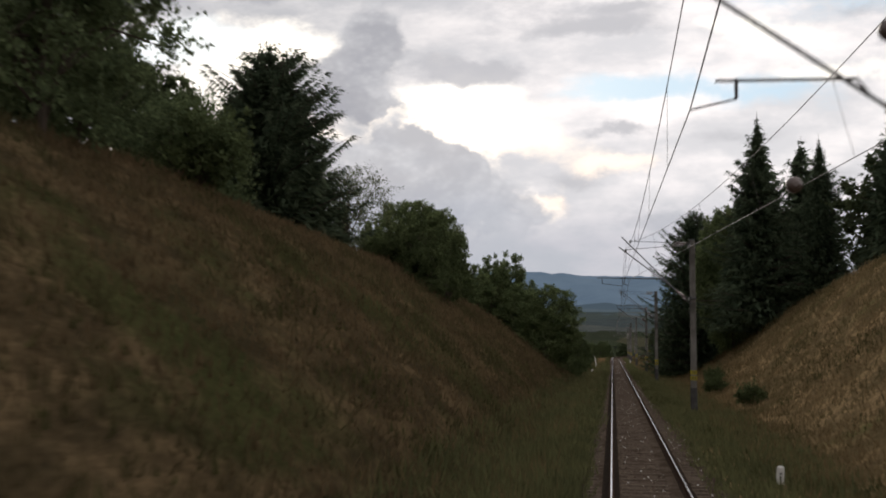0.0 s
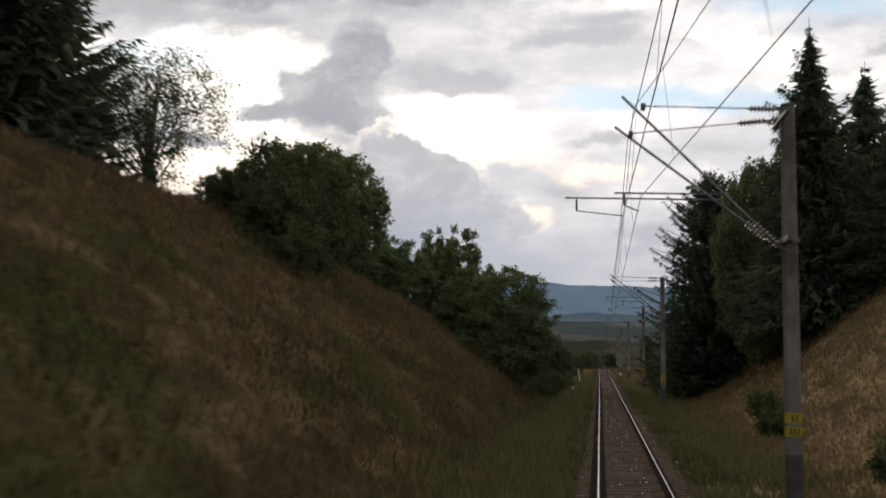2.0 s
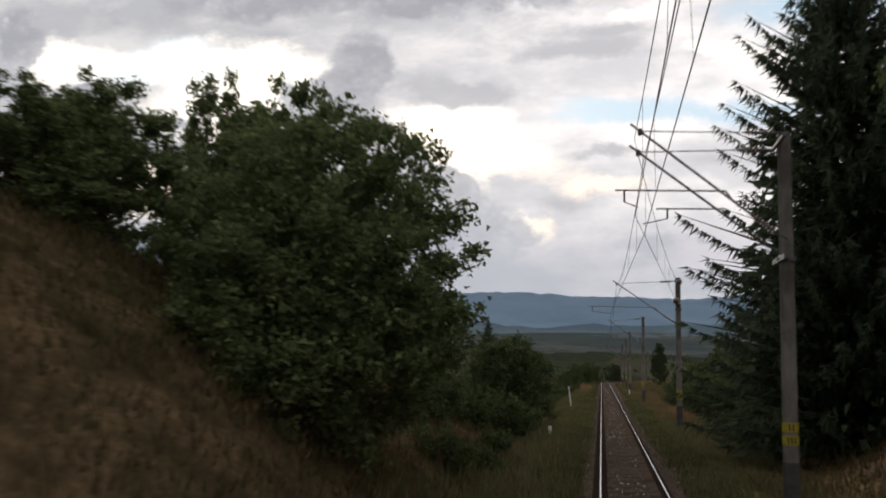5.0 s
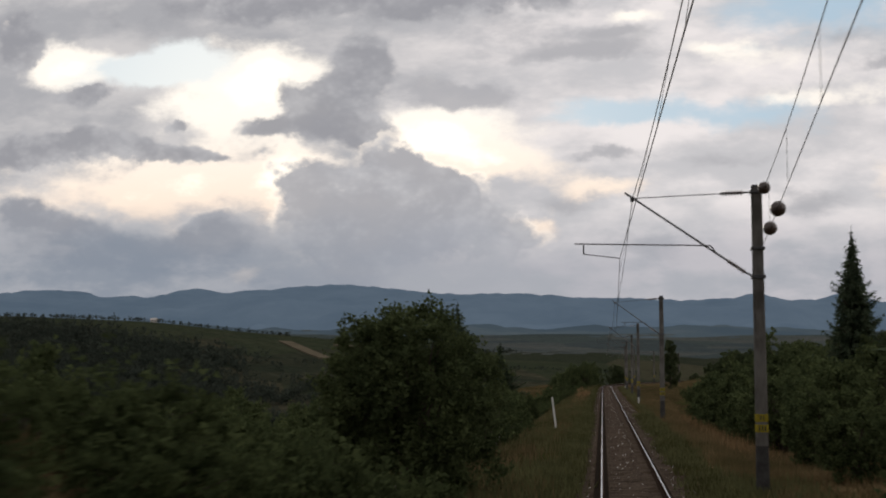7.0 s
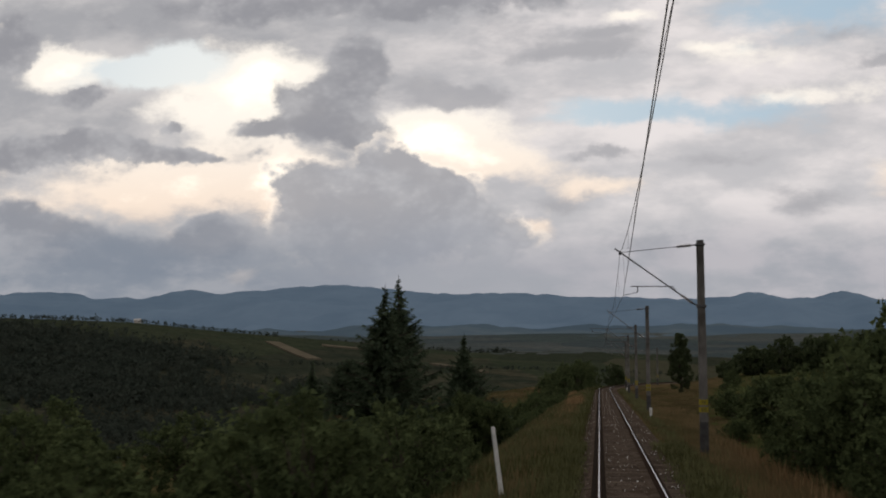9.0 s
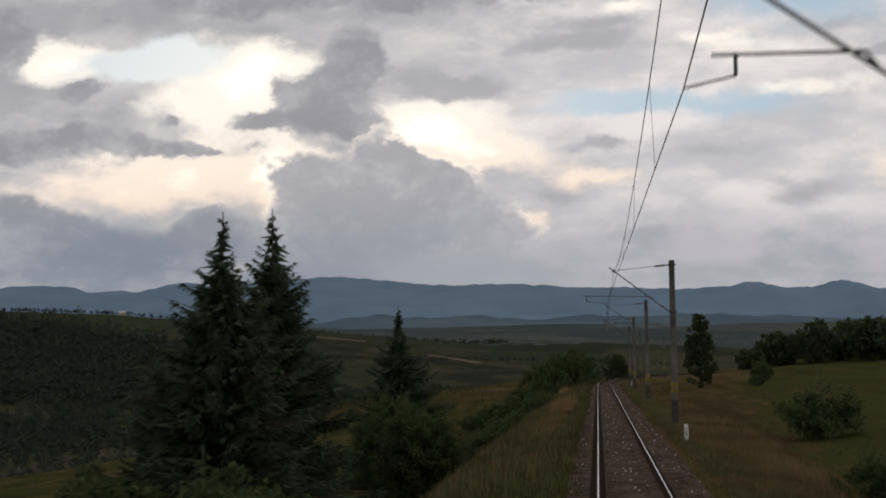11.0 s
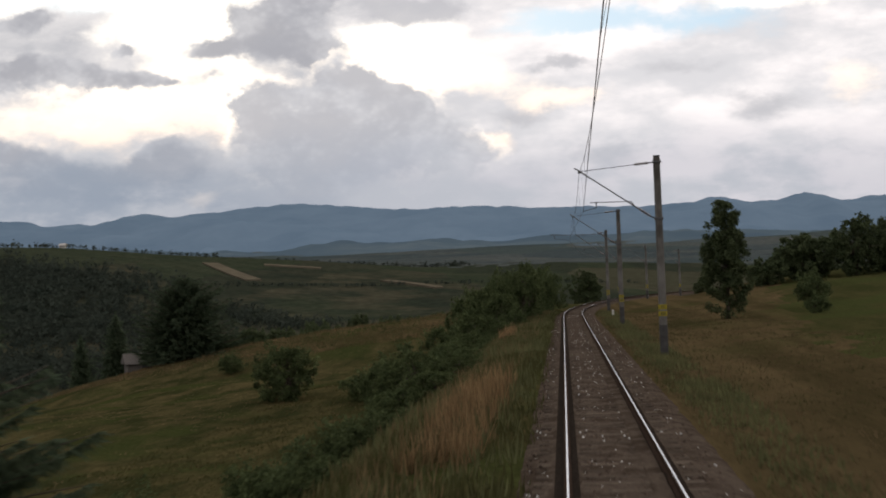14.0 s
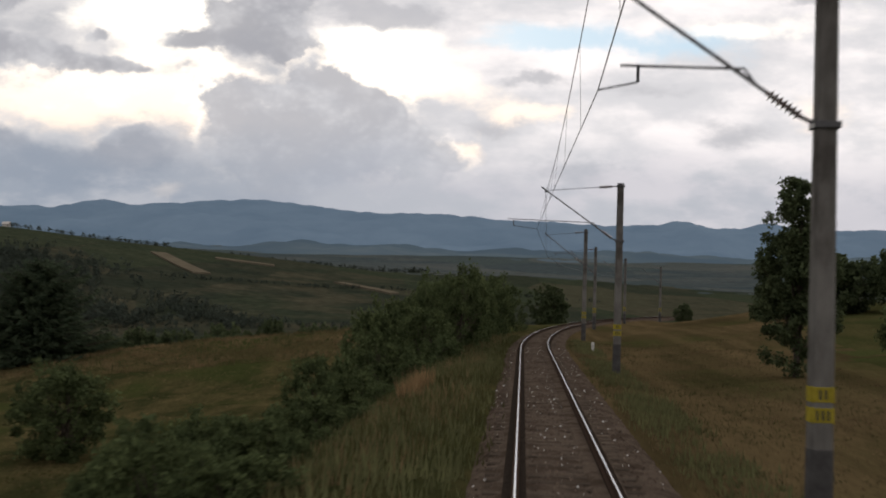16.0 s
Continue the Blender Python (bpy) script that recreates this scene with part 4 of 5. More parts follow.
def broadleaf(name, tall, wide, seed, label, mat=None, category="tree", group="broadleaved trees", bottom=0.15, clumps=150, leaves=85, leaf=0.17, shape=1.0, bark=None, spiky=0.0, fill=0.55, stems=1, spray=1.0, lumpy=1.0):
    """A leafy tree or shrub: bent trunk and limbs, and a crown of leaf clumps with gaps."""
    rng = np.random.default_rng(seed)
    ob = thing(name, (0, 0, 0), label, category, group)
    TALL[name + label] = tall
    z0, r = tall * bottom, wide / 2
    mid, half = (z0 + tall) / 2, (tall - z0) / 2
    # lobes give the crown its uneven outline
    lobes = unit(rng.normal(size=(14, 3)))
    size = rng.uniform(-0.20, 0.26, 14) * lumpy
    d = unit(rng.normal(size=(clumps, 3)) * [1, 1, 0.9])
    swell = 1 + (np.exp(-((1 - d @ lobes.T) / 0.16)) * size).sum(1)
    rad = rng.uniform(0, 1, clumps) ** (fill * 0.6)
    c = d * rad[:, None] * swell[:, None]
    lift = c[:, 2]
    taper = np.clip(1 - shape * 0.35 * lift, 0.3, 1.4)
    c = np.stack([c[:, 0] * r * taper, c[:, 1] * r * taper, mid + lift * half], 1)
    c[:, 2] = np.maximum(c[:, 2], z0 * 0.6 + 0.1)
    # limbs reach for the clumps
    paths = []
    for st in range(stems):
        lean = np.clip(rng.normal(size=2), -1.3, 1.3) * (0.10 if stems == 1 else 0.26) * r
        paths.append([((0.12 * st, 0.05 * st, -0.5), 0.016 * tall + 0.02), ((lean[0] * 0.3, lean[1] * 0.3, tall * 0.35), 0.011 * tall + 0.012), ((lean[0], lean[1], tall * 0.8), 0.012)])
    for j in rng.choice(clumps, min(clumps, 34), replace=False):
        st = rng.integers(stems)
        k = rng.uniform(0.15, 0.6)
        a, b = np.array(paths[st][0][0]), np.array(paths[st][2][0])
        start = a + (b - a) * k
        end = c[j]
        bend = (start + end) / 2 + rng.normal(size=3) * 0.06 * r + np.array([0, 0, 0.05 * tall])
        paths.append([(tuple(start), 0.006 * tall + 0.006), (tuple(bend), 0.004 * tall + 0.004), (tuple(end), 0.006)])
    for path in paths[:stems]:
        part("trunk" if stems == 1 else "stem", limb_bm([path], 6), bark or BARK, ob)
    for path in paths[stems:stems + 7]:
        part("limb", limb_bm([path], 5), bark or BARK, ob)
    tagged(part("branchwork", limb_bm(paths[stems + 7:], 4), bark or BARK, ob), kind="stuff")
    # each clump is a spray of shoots that reach outwards and up, with the leaves along them
    shoots = max(3, leaves // 11)
    per = leaves // shoots
    spread_ = (0.085 * (tall + wide) / 2 + 0.16) * rng.uniform(0.6, 1.3, clumps)
    outward = unit(c - np.array([0, 0, mid * 0.75]))
    way = unit(outward[:, None] * 0.55 + np.array([0, 0, 0.18 + 1.5 * spiky]) + rng.normal(size=(clumps, shoots, 3)) * 0.62)
    long = spray * spread_[:, None] * rng.uniform(0.7, 1.75, (clumps, shoots))
    t = rng.uniform(0.05, 1, (clumps, shoots, per))
    n = clumps * shoots * per
    p = c[:, None, None] + way[:, :, None] * (long[:, :, None] * t)[..., None]
    p = p + np.clip(rng.normal(size=p.shape), -1.6, 1.6) * (0.10 + 0.30 * spread_[:, None, None] * (1.05 - t))[..., None] * 0.62
    p = p.reshape(-1, 3)
    al = unit(np.repeat(way.reshape(-1, 3), per, 0) * 0.5 + rng.normal(size=(n, 3)) + [0, 0, -0.2])
    ac = unit(np.cross(al, rng.normal(size=(n, 3))))
    ln = rng.uniform(0.7, 1.35, n) * leaf
    v, f = leaf_shapes(p, al, ac, ln, ln * rng.uniform(0.5, 0.8, n))
    child("crown", mesh_of("crown", v, f, mat or LEAVES), ob)
    return ob


def stand(ob, x, y, turn=0.0, size=1.0, sink=0.1, wide=None, top=None):
    """Puts a tree on the ground; top: the height that it reaches."""
    z = float(land(x, y)) - sink
    if top is not None:
        size = (top - z) / TALL[ob.data.name if ob.data else ob.name.split(".")[0] + ob["label"]]
    w = size if wide is None else wide
    ob.matrix_basis = Matrix.LocRotScale((x, y, z), Euler((0, 0, radians(turn))), (w, w, size))
    return ob


def another(ob, x, y, turn=0.0, size=1.0, sink=0.1, wide=None, label="", top=None):
    z = float(land(x, y)) - sink
    if top is not None:
        size = (top - z) / TALL[ob.name.split(".")[0] + ob["label"]]
    w = size if wide is None else wide
    keep = ob.matrix_basis.copy()
    ob.matrix_basis = Matrix()
    dup = copy_thing(ob, Matrix.LocRotScale((x, y, z), Euler((0, 0, radians(turn))), (w, w, size)))
    ob.matrix_basis = keep
    if label:
        tagged(dup, label)
    return dup


# spruces of the cutting's right edge and the left slope
tall_spruce = spruce("spruce", 17.5, 4.5, 11, "tall dark green spruce with a ragged crown", ragged=0.30, gap=0.04, density=1.0, twig=0.95, core=110)
stand(tall_spruce, 12.4, 104.9, 20, top=24.4, wide=1.32)
full_spruce = spruce("spruce", 15.0, 6.0, 12, "full dark green spruce with boughs to the ground", ragged=0.15, gap=0.01, density=1.15, cone=0.50, close=0.78, twig=0.86, core=90)
stand(full_spruce, 8.0, 123.0, 70, top=17.8, wide=1.08)
small_spruce = spruce("spruce", 10.0, 3.0, 13, "young dark spruce among bushes", ragged=0.24, gap=0.01, density=1.9, twig=0.66, cone=0.95, core=110, close=0.9)
stand(small_spruce, -15.2, 230.4, 0, top=9.9, wide=1.6)
thin_spruce = spruce("spruce", 10.0, 4.2, 16, "thin-topped spruce beside the bank", ragged=0.30, gap=0.01, density=1.6, twig=0.66, cone=1.3, core=190, close=1.0)
stand(thin_spruce, -12.4, 247.7, 210, top=6.3, wide=1.2)
plain_spruce = spruce("spruce", 15.0, 4.4, 14, "dark green spruce standing behind others", ragged=0.25, gap=0.02, density=0.7, twig=1.45, cone=0.75, core=45, close=1.3)
stand(plain_spruce, 15.5, 117.0, 200, top=18.5, wide=1.0)
broad_conifer = spruce("spruce", 13.0, 5.0, 15, "broad dark conifer at the top of the grassy slope", ragged=0.16, gap=0.01, density=1.3, twig=1.0, cone=0.52, core=130, close=0.9, lift=0.32)
stand(broad_conifer, -22.2, 68.5, 100, top=22.2, wide=1.35, sink=0.8)
another(tall_spruce, 17.2, 101.5, 140, top=21.5)
another(plain_spruce, 17.5, 113.0, 300, top=23.5, wide=1.1)
another(plain_spruce, 19.0, 126.0, 120, top=18, wide=0.9)
another(plain_spruce, 14.5, 133.5, 10, top=13.5, wide=0.85)
another(full_spruce, 9.4, 131.5, 250, top=9.5, wide=0.5)
another(plain_spruce, 21.5, 92.0, 60, top=22, wide=1.1)
another(tall_spruce, 13.9, 184.5, 30, top=11.6, wide=0.62)
another(plain_spruce, 20.0, 178.0, 130, top=11, wide=0.7)
another(plain_spruce, -25.0, 69.5, 30, top=19.6, wide=0.9)
another(small_spruce, -14.55, 221.5, 130, top=8.6, wide=1.6)
another(small_spruce, -24.0, 240.0, 70, top=4.0)
another(small_spruce, -30.0, 262.0, 170, top=2.5)

# broadleaved trees
round_tree = broadleaf("round_tree", 8.6, 8.6, 21, "dense round-crowned green tree on the slope", clumps=950, leaves=88, bottom=0.0, leaf=0.14, shape=-0.05, fill=0.5, spray=0.34, lumpy=0.35)
stand(round_tree, -18.7, 101.5, 0, top=15.9, wide=1.1, sink=1.3)
aspen = broadleaf("aspen", 9.0, 6.0, 22, "leafy aspen with upright leading shoots", clumps=620, leaves=110, bottom=0.0, leaf=0.13, shape=0.3, spiky=0.5, fill=0.6, spray=0.55, lumpy=0.6)
stand(aspen, -6.7, 105.8, 0, top=8.0, wide=1.0, sink=0.6)
young_aspen = broadleaf("aspen", 9.0, 5.0, 26, "leafy aspen with several pointed tops", clumps=280, leaves=88, bottom=0.0, leaf=0.155, shape=0.9, spiky=0.7, fill=0.65, spray=0.6, lumpy=0.7)
stand(young_aspen, -11.3, 119.0, 60, top=12.6, wide=1.0, sink=0.8)
birch = broadleaf("birch", 7.0, 5.6, 23, "sparse pale-leaved tree with thin visible branches", LEAVES_PALE, clumps=190, leaves=66, bottom=0.10, leaf=0.095, shape=-0.25, bark=BARK, fill=0.6, stems=4)
stand(birch, -19.1, 76.5, 0, top=15.6, wide=1.1)
grove_tree = broadleaf("grove_tree", 10.0, 7.5, 24, "dark leafy tree with an open crown", LEAVES_DARK, clumps=240, leaves=99, bottom=0.06, leaf=0.17, shape=0.3, fill=0.75, spiky=0.1)
stand(grove_tree, -16.5, 28.5, 0, top=17.6, wide=0.95, sink=0.8)
poplar = broadleaf("poplar", 8.6, 3.0, 28, "slim columnar poplar in the meadow", HEDGE_LEAVES, clumps=230, leaves=99, bottom=0.01, leaf=0.15, shape=0.85, fill=0.7, spiky=0.25, spray=0.4, lumpy=0.18)
stand(poplar, 10.4, 309.4, 0, top=7.8, wide=1.0)
back_tree = broadleaf("leafy_tree", 8.0, 6.5, 27, "dark leafy tree with a rounded crown", HEDGE_LEAVES, clumps=230, leaves=44, bottom=0.0, leaf=0.27, shape=0.1, fill=0.65, spiky=0.1, spray=0.6)
stand(back_tree, 22.5, 97.0, 60, top=19)
another(young_aspen, -14.0, 122.5, 200, top=11.4, wide=0.8, sink=0.8)
another(young_aspen, -14.7, 112.0, 120, top=11.1, wide=0.95, sink=0.8)
another(young_aspen, -9.4, 115.5, 30, top=8.6, wide=0.9, sink=0.8)
another(young_aspen, -13.0, 117.0, 250, top=12.2, wide=0.75, sink=0.8)
another(young_aspen, -15.8, 108.5, 280, top=10.2, wide=0.9, sink=0.9)
another(young_aspen, -9.6, 110.0, 310, top=8.9, wide=0.9, sink=0.9)
another(young_aspen, -17.2, 116.0, 20, top=11.4, wide=0.9, sink=0.9)
another(grove_tree, -20.2, 47.5, 90, top=14.0, wide=0.55)
another(grove_tree, -23.5, 58.0, 130, top=16.2, wide=0.75)
another(back_tree, -24.0, 40.0, 200, top=16.5, wide=1.3)
another(back_tree, -22.5, 24.0, 250, top=20, wide=1.5)
another(grove_tree, -19.4, 36.5, 170, top=16.2, wide=0.6)
another(back_tree, -27.5, 62.0, 10, top=19.0, wide=1.3)
another(birch, -22.8, 100.0, 130, top=13.5)
another(round_tree, 10.8, 113.0, 200, top=16.5, wide=0.8, label="lighter green leafy tree between the spruces")
another(birch, 26.5, 84.0, 10, top=19)
another(broad_conifer, -51.0, 378.5, 40, top=5.4, wide=1.6, label="broad dark conifer at the edge of the meadow")
another(plain_spruce, -63.5, 386.0, 100, top=1.2, wide=0.75, label="small dark conifer at the edge of the meadow")
another(plain_spruce, -70.0, 389.0, 170, top=-2.0, wide=0.6, label="small dark conifer at the edge of the meadow")

# shrubs
bush = broadleaf("bush", 3.6, 4.2, 31, "dense dark green bush beside the line", BUSH_LEAVES, "bush", "bushes", clumps=120, leaves=66, bottom=0.0, leaf=0.165, shape=0.2, stems=4, fill=0.65, spray=0.75)
stand(bush, 9.0, 199.0)
willow_bush = broadleaf("willow_bush", 4.4, 4.6, 32, "tall leafy willow bush on the bank", BUSH_LEAVES, "bush", "bushes", clumps=120, leaves=66, bottom=0.0, leaf=0.165, shape=0.3, stems=5, spiky=0.3, fill=0.65, spray=0.8)
stand(willow_bush, -9.5, 178.0, 0, 1.1)
full_bush = broadleaf("willow_bush", 5.6, 5.0, 36, "tall dense willow bush with upright shoots on the bank", BUSH_LEAVES, "bush", "bushes", clumps=280, leaves=132, bottom=0.0, leaf=0.115, shape=0.0, stems=5, spiky=0.3, fill=0.65, spray=0.65)
stand(full_bush, -5.7, 143.9, 0, top=4.55, wide=0.93)
low_bush = broadleaf("low_bush", 2.0, 3.0, 33, "low rounded green shrub in the grass", BUSH_LEAVES, "bush", "bushes", clumps=70, leaves=55, bottom=0.0, leaf=0.13, shape=0.1, stems=4, fill=0.8, spiky=0.15)
stand(low_bush, 18.6, 321.0, 0, top=2.6, wide=0.95)
far_bush = broadleaf("far_bush", 3.6, 4.4, 37, "dark leafy bush in a hedgerow", HEDGE_LEAVES, "bush", "bushes", clumps=130, leaves=33, bottom=0.0, leaf=0.27, shape=0.0, stems=3, fill=0.8, spiky=0.1, spray=0.7)
stand(far_bush, 28.0, 371.0, 0, 1.2, sink=0.7)


def row_of(kinds, spots, label="", sink=0.1):
    for k, (x, y, s) in enumerate(spots):
        another(kinds[k % len(kinds)], x + float(line_x(y)), y, 47 * k, s, label=label, sink=sink)


row_of([bush], ((7.6, 171, 1.0), (10.5, 176, 1.25), (13.0, 188, 1.4), (8.2, 184, 1.25), (11.6, 194, 1.6), (16, 200, 1.6), (8.2, 207, 1.05), (12.5, 207, 1.25), (18, 211, 1.2), (7.2, 178, 0.8),
                (9.0, 164, 1.0), (7.4, 157, 0.8), (12.0, 152, 0.9), (6.6, 150, 0.6), (20, 190, 1.6), (24, 205, 1.5), (7.4, 190, 1.0), (15, 181, 1.4)))
row_of([willow_bush], ((-7.0, 172, 0.95), (-6.8, 183, 0.85), (-11.0, 187, 1.15), (-7.5, 192, 0.9), (-13, 196, 1.0), (-8.0, 201, 0.8), (-11.8, 158, 0.55), (-13.0, 165, 1.0),
                       (-10.2, 210, 0.9), (-16.0, 215, 0.9), (-7.2, 162, 0.7), (-16, 180, 1.0), (-19, 205, 0.9), (-14, 153, 0.65), (-17, 159, 0.9), (-20, 169, 1.2), (-24, 182, 1.2), (-21, 192, 1.1), (-28, 200, 1.3), (-26, 216, 1.1), (-34, 214, 1.4), (-18, 147, 1.1), (-30, 184, 1.3), (-24, 164, 1.1)))
another(full_bush, -9.4, 236.0, 80, top=0.5, wide=0.8)
another(full_bush, -11.4, 241.0, 170, top=1.0, wide=0.85)
# the embankment's own growth, low at first, tall where the line begins to bend
for k, (kind, u, y, top, wide) in enumerate((
        (low_bush, -8.6, 260.0, -2.2, 1.0), (willow_bush, -8.0, 285.0, -0.3, 0.8), (bush, -9.8, 289.0, -1.2, 0.75), (bush, -21.4, 313.5, -1.5, 1.1),
        (low_bush, -7.0, 293.0, -1.4, 1.0), (bush, -7.8, 300.0, -0.9, 0.75), (bush, -7.4, 307.0, -0.6, 0.75), (bush, -9.6, 313.0, -0.4, 0.8), (willow_bush, -7.4, 316.0, 0.6, 0.75),
        (bush, -8.6, 324.0, 1.5, 0.9), (bush, -5.6, 321.0, 1.8, 0.7), (willow_bush, -4.1, 325.5, 4.0, 0.62), (bush, -6.0, 330.0, 3.2, 0.9), (willow_bush, -4.3, 333.0, 4.0, 0.7), (bush, -8.4, 335.0, 2.2, 1.0),
        (willow_bush, -6.4, 341.0, 3.4, 0.95), (bush, -4.4, 342.0, 3.4, 0.75), (low_bush, -5.2, 297.0, -0.7, 0.6), (low_bush, -5.6, 304.0, -0.6, 0.7), (low_bush, -5.2, 311.0, 0.0, 0.65), (low_bush, -4.6, 317.0, 0.6, 0.65),
        (willow_bush, -4.4, 350.0, 3.8, 0.7), (bush, -5.0, 358.0, 3.8, 0.85), (willow_bush, -4.9, 365.0, 4.0, 0.8), (low_bush, -4.8, 289.0, -0.5, 0.5), (bush, -5.2, 269.0, -0.2, 0.48), (willow_bush, -5.0, 275.0, 0.0, 0.5),
        (bush, -5.5, 281.0, -0.1, 0.55), (low_bush, -6.6, 272.0, -0.9, 0.8), (bush, -6.6, 287.0, -0.2, 0.6), (low_bush, -5.7, 263.0, -0.9, 0.8), (low_bush, -7.2, 265.5, -1.4, 1.0), (low_bush, -8.7, 268.0, -2.3, 1.1),
        (low_bush, -6.3, 257.5, -1.4, 0.8), (low_bush, -7.8, 259.0, -1.9, 0.9), (bush, -12.2, 305.0, -2.2, 0.85), (low_bush, -14.2, 308.0, -3.0, 1.2), (bush, -10.4, 296.0, -2.0, 0.8))):
    another(kind, u + float(line_x(y)), y, 47 * k, top=top, wide=wide, sink=0.2)
# a thicket that runs down the left slope
row_of([bush, willow_bush], ((-17.4, 80, 0.42), (-16.0, 77.5, 0.42), (-12.3, 73, 0.5), (-11.2, 71.5, 0.42)), "dark thicket bush on the grassy slope")
for k, (x, y, top, wide) in enumerate(((-13.3, 75.5, 11.0, 0.72), (-12.2, 78.3, 10.9, 0.66), (-14.5, 77.2, 10.7, 0.66), (-12.8, 73.6, 9.5, 0.6))):
    another(willow_bush, x, y, 70 * k, top=top, wide=wide, label="tall dark thicket bush on the grassy slope")
row_of([low_bush], ((-38.9, 354, 1.1), (-13.2, 262, 0.8), (-11.5, 268, 0.7), (7.0, 214, 0.7), (16.2, 309, 0.6),
                    (6.5, 132, 1.0), (6.0, 138, 0.8), (6.8, 86, 0.7), (6.2, 78, 0.6), (-5.0, 132.4, 0.95), (-6.2, 128.5, 0.8), (-4.6, 123, 0.55), (-7.0, 136, 0.8), (-6.6, 121, 0.8), (-7.4, 125, 0.8), (-4.4, 117, 0.5), (-5.0, 113, 0.6),
                    (-4.7, 139, 0.6), (-7.8, 131, 0.9), (-16.0, 39.5, 1.5), (8.8, 232, 1.1), (-12.4, 116.5, 1.0), (-10.8, 112, 0.9), (6.4, 60, 0.6)))
for k, (x, y, top, wide) in enumerate(((-61, 404, -4.6, 1.2), (-55, 410, -3.9, 1.2), (-50, 408, -2.9, 1.1), (-46, 412, -3.2, 1.2), (-40.5, 410, -3.4, 1.1), (-37, 412, -3.0, 0.9), (-33, 410, -1.3, 0.8), (-28.5, 414, -2.5, 1.2),
                                       (-24, 410, -1.9, 1.1), (-20, 412, -1.4, 1.1), (-16, 416, -0.9, 1.1), (-43, 424, -2.6, 1.3), (-30, 426, -2.2, 1.3))):
    another(far_bush, x, y, 47 * k, top=top, wide=wide, label="dark bush beyond the crest of the meadow")
# hedgerow across the meadow, and trees past the bend
row_of([far_bush, far_bush, back_tree], ((20.5, 366, 1.05), (25, 368, 1.66), (30, 362, 0.92), (33.5, 364, 1.2), (38, 358, 1.95), (42, 356, 0.66), (46, 354, 1.8), (50, 350, 1.5), (55, 346, 1.06), (60, 342, 1.5), (65, 338, 2.3), (70, 330, 0.95),
                                         (75, 318, 1.95), (80, 312, 2.15), (36, 376, 0.84), (47, 372, 1.95), (56, 368, 2.15), (66, 360, 1.02)), "dark leafy growth in a hedgerow across the meadow", sink=0.7)
row_of([back_tree], ((-8.4, 418, 0.78), (-11.5, 432, 0.60), (4.2, 452, 0.5)), "dark leafy tree where the line bends away")


# ---------------------------------------------------------------- woods, fields and houses across the valley
def far_woods():
    rng_ = np.random.default_rng(77)
    pts = []

    def belt(x0, y0, x1, y1, wide, count, lo, hi):
        t = rng_.uniform(0, 1, count)
        x, y = x0 + (x1 - x0) * t + rng_.normal(size=count) * wide, y0 + (y1 - y0) * t + rng_.normal(size=count) * wide
        pts.append(np.stack([x, y, rng_.uniform(lo, hi, count)], 1))

    belt(-640, 900, -330, 960, 38, 3600, 4, 8)
    belt(-520, 700, -260, 740, 32, 1900, 3, 7)
    belt(-330, 560, -230, 580, 22, 700, 3, 7)
    belt(-900, 1400, -100, 1520, 8, 750, 2, 7)
    belt(-620, 1180, -330, 1300, 5, 225, 2, 5)
    belt(-260, 1080, 60, 1180, 3, 195, 1.5, 4)
    belt(-200, 800, -40, 700, 3, 112, 1.5, 4)
    belt(-150, 520, -50, 560, 9, 225, 2, 6)
    belt(-60, 640, 240, 700, 5, 195, 2, 5)
    belt(60, 800, 300, 850, 4, 120, 2, 5)
    belt(300, 900, 900, 1500, 50, 375, 4, 8)
    belt(-260, 480, -110, 470, 12, 225, 3, 7)
    belt(-240, 640, -70, 600, 26, 900, 3, 7)
    belt(-540, 1060, -330, 1030, 30, 2200, 4, 8)
    belt(-380, 905, -235, 890, 26, 1300, 4, 8)
    belt(-340, 800, -190, 780, 22, 900, 3, 7)
    belt(-230, 980, -150, 900, 10, 200, 3, 6)
    belt(-330, 800, -120, 760, 14, 420, 2, 6)
    belt(-120, 500, -40, 520, 12, 260, 3, 6)
    belt(-40, 560, 60, 540, 8, 160, 2, 5)
    belt(-180, 900, 120, 960, 5, 240, 2, 4)
    p = np.concatenate(pts)
    # each far tree is a loose heap of leafy flakes
    n, flakes = len(p), 17
    tall = p[:, 2, None, None]
    way = unit(rng_.normal(size=(n, flakes, 3))) * rng_.uniform(0.45, 1, (n, flakes, 1))
    mid = np.stack([p[:, 0], p[:, 1], land(p[:, 0], p[:, 1])], 1)[:, None] + way * tall * [0.44, 0.44, 0.48] + tall * [0, 0, 0.46]
    v = mid[:, :, None] + rng_.normal(size=(n, flakes, 3, 3)) * (tall * 0.15)[..., None]
    faces = np.arange(n * flakes * 3).reshape(-1, 3)
    tagged(new("far_woods", mesh_of("far_woods", v.reshape(-1, 3), faces, FAR_WOOD)), "distant dark woods and hedges across the valley", "woods", kind="stuff")


far_woods()


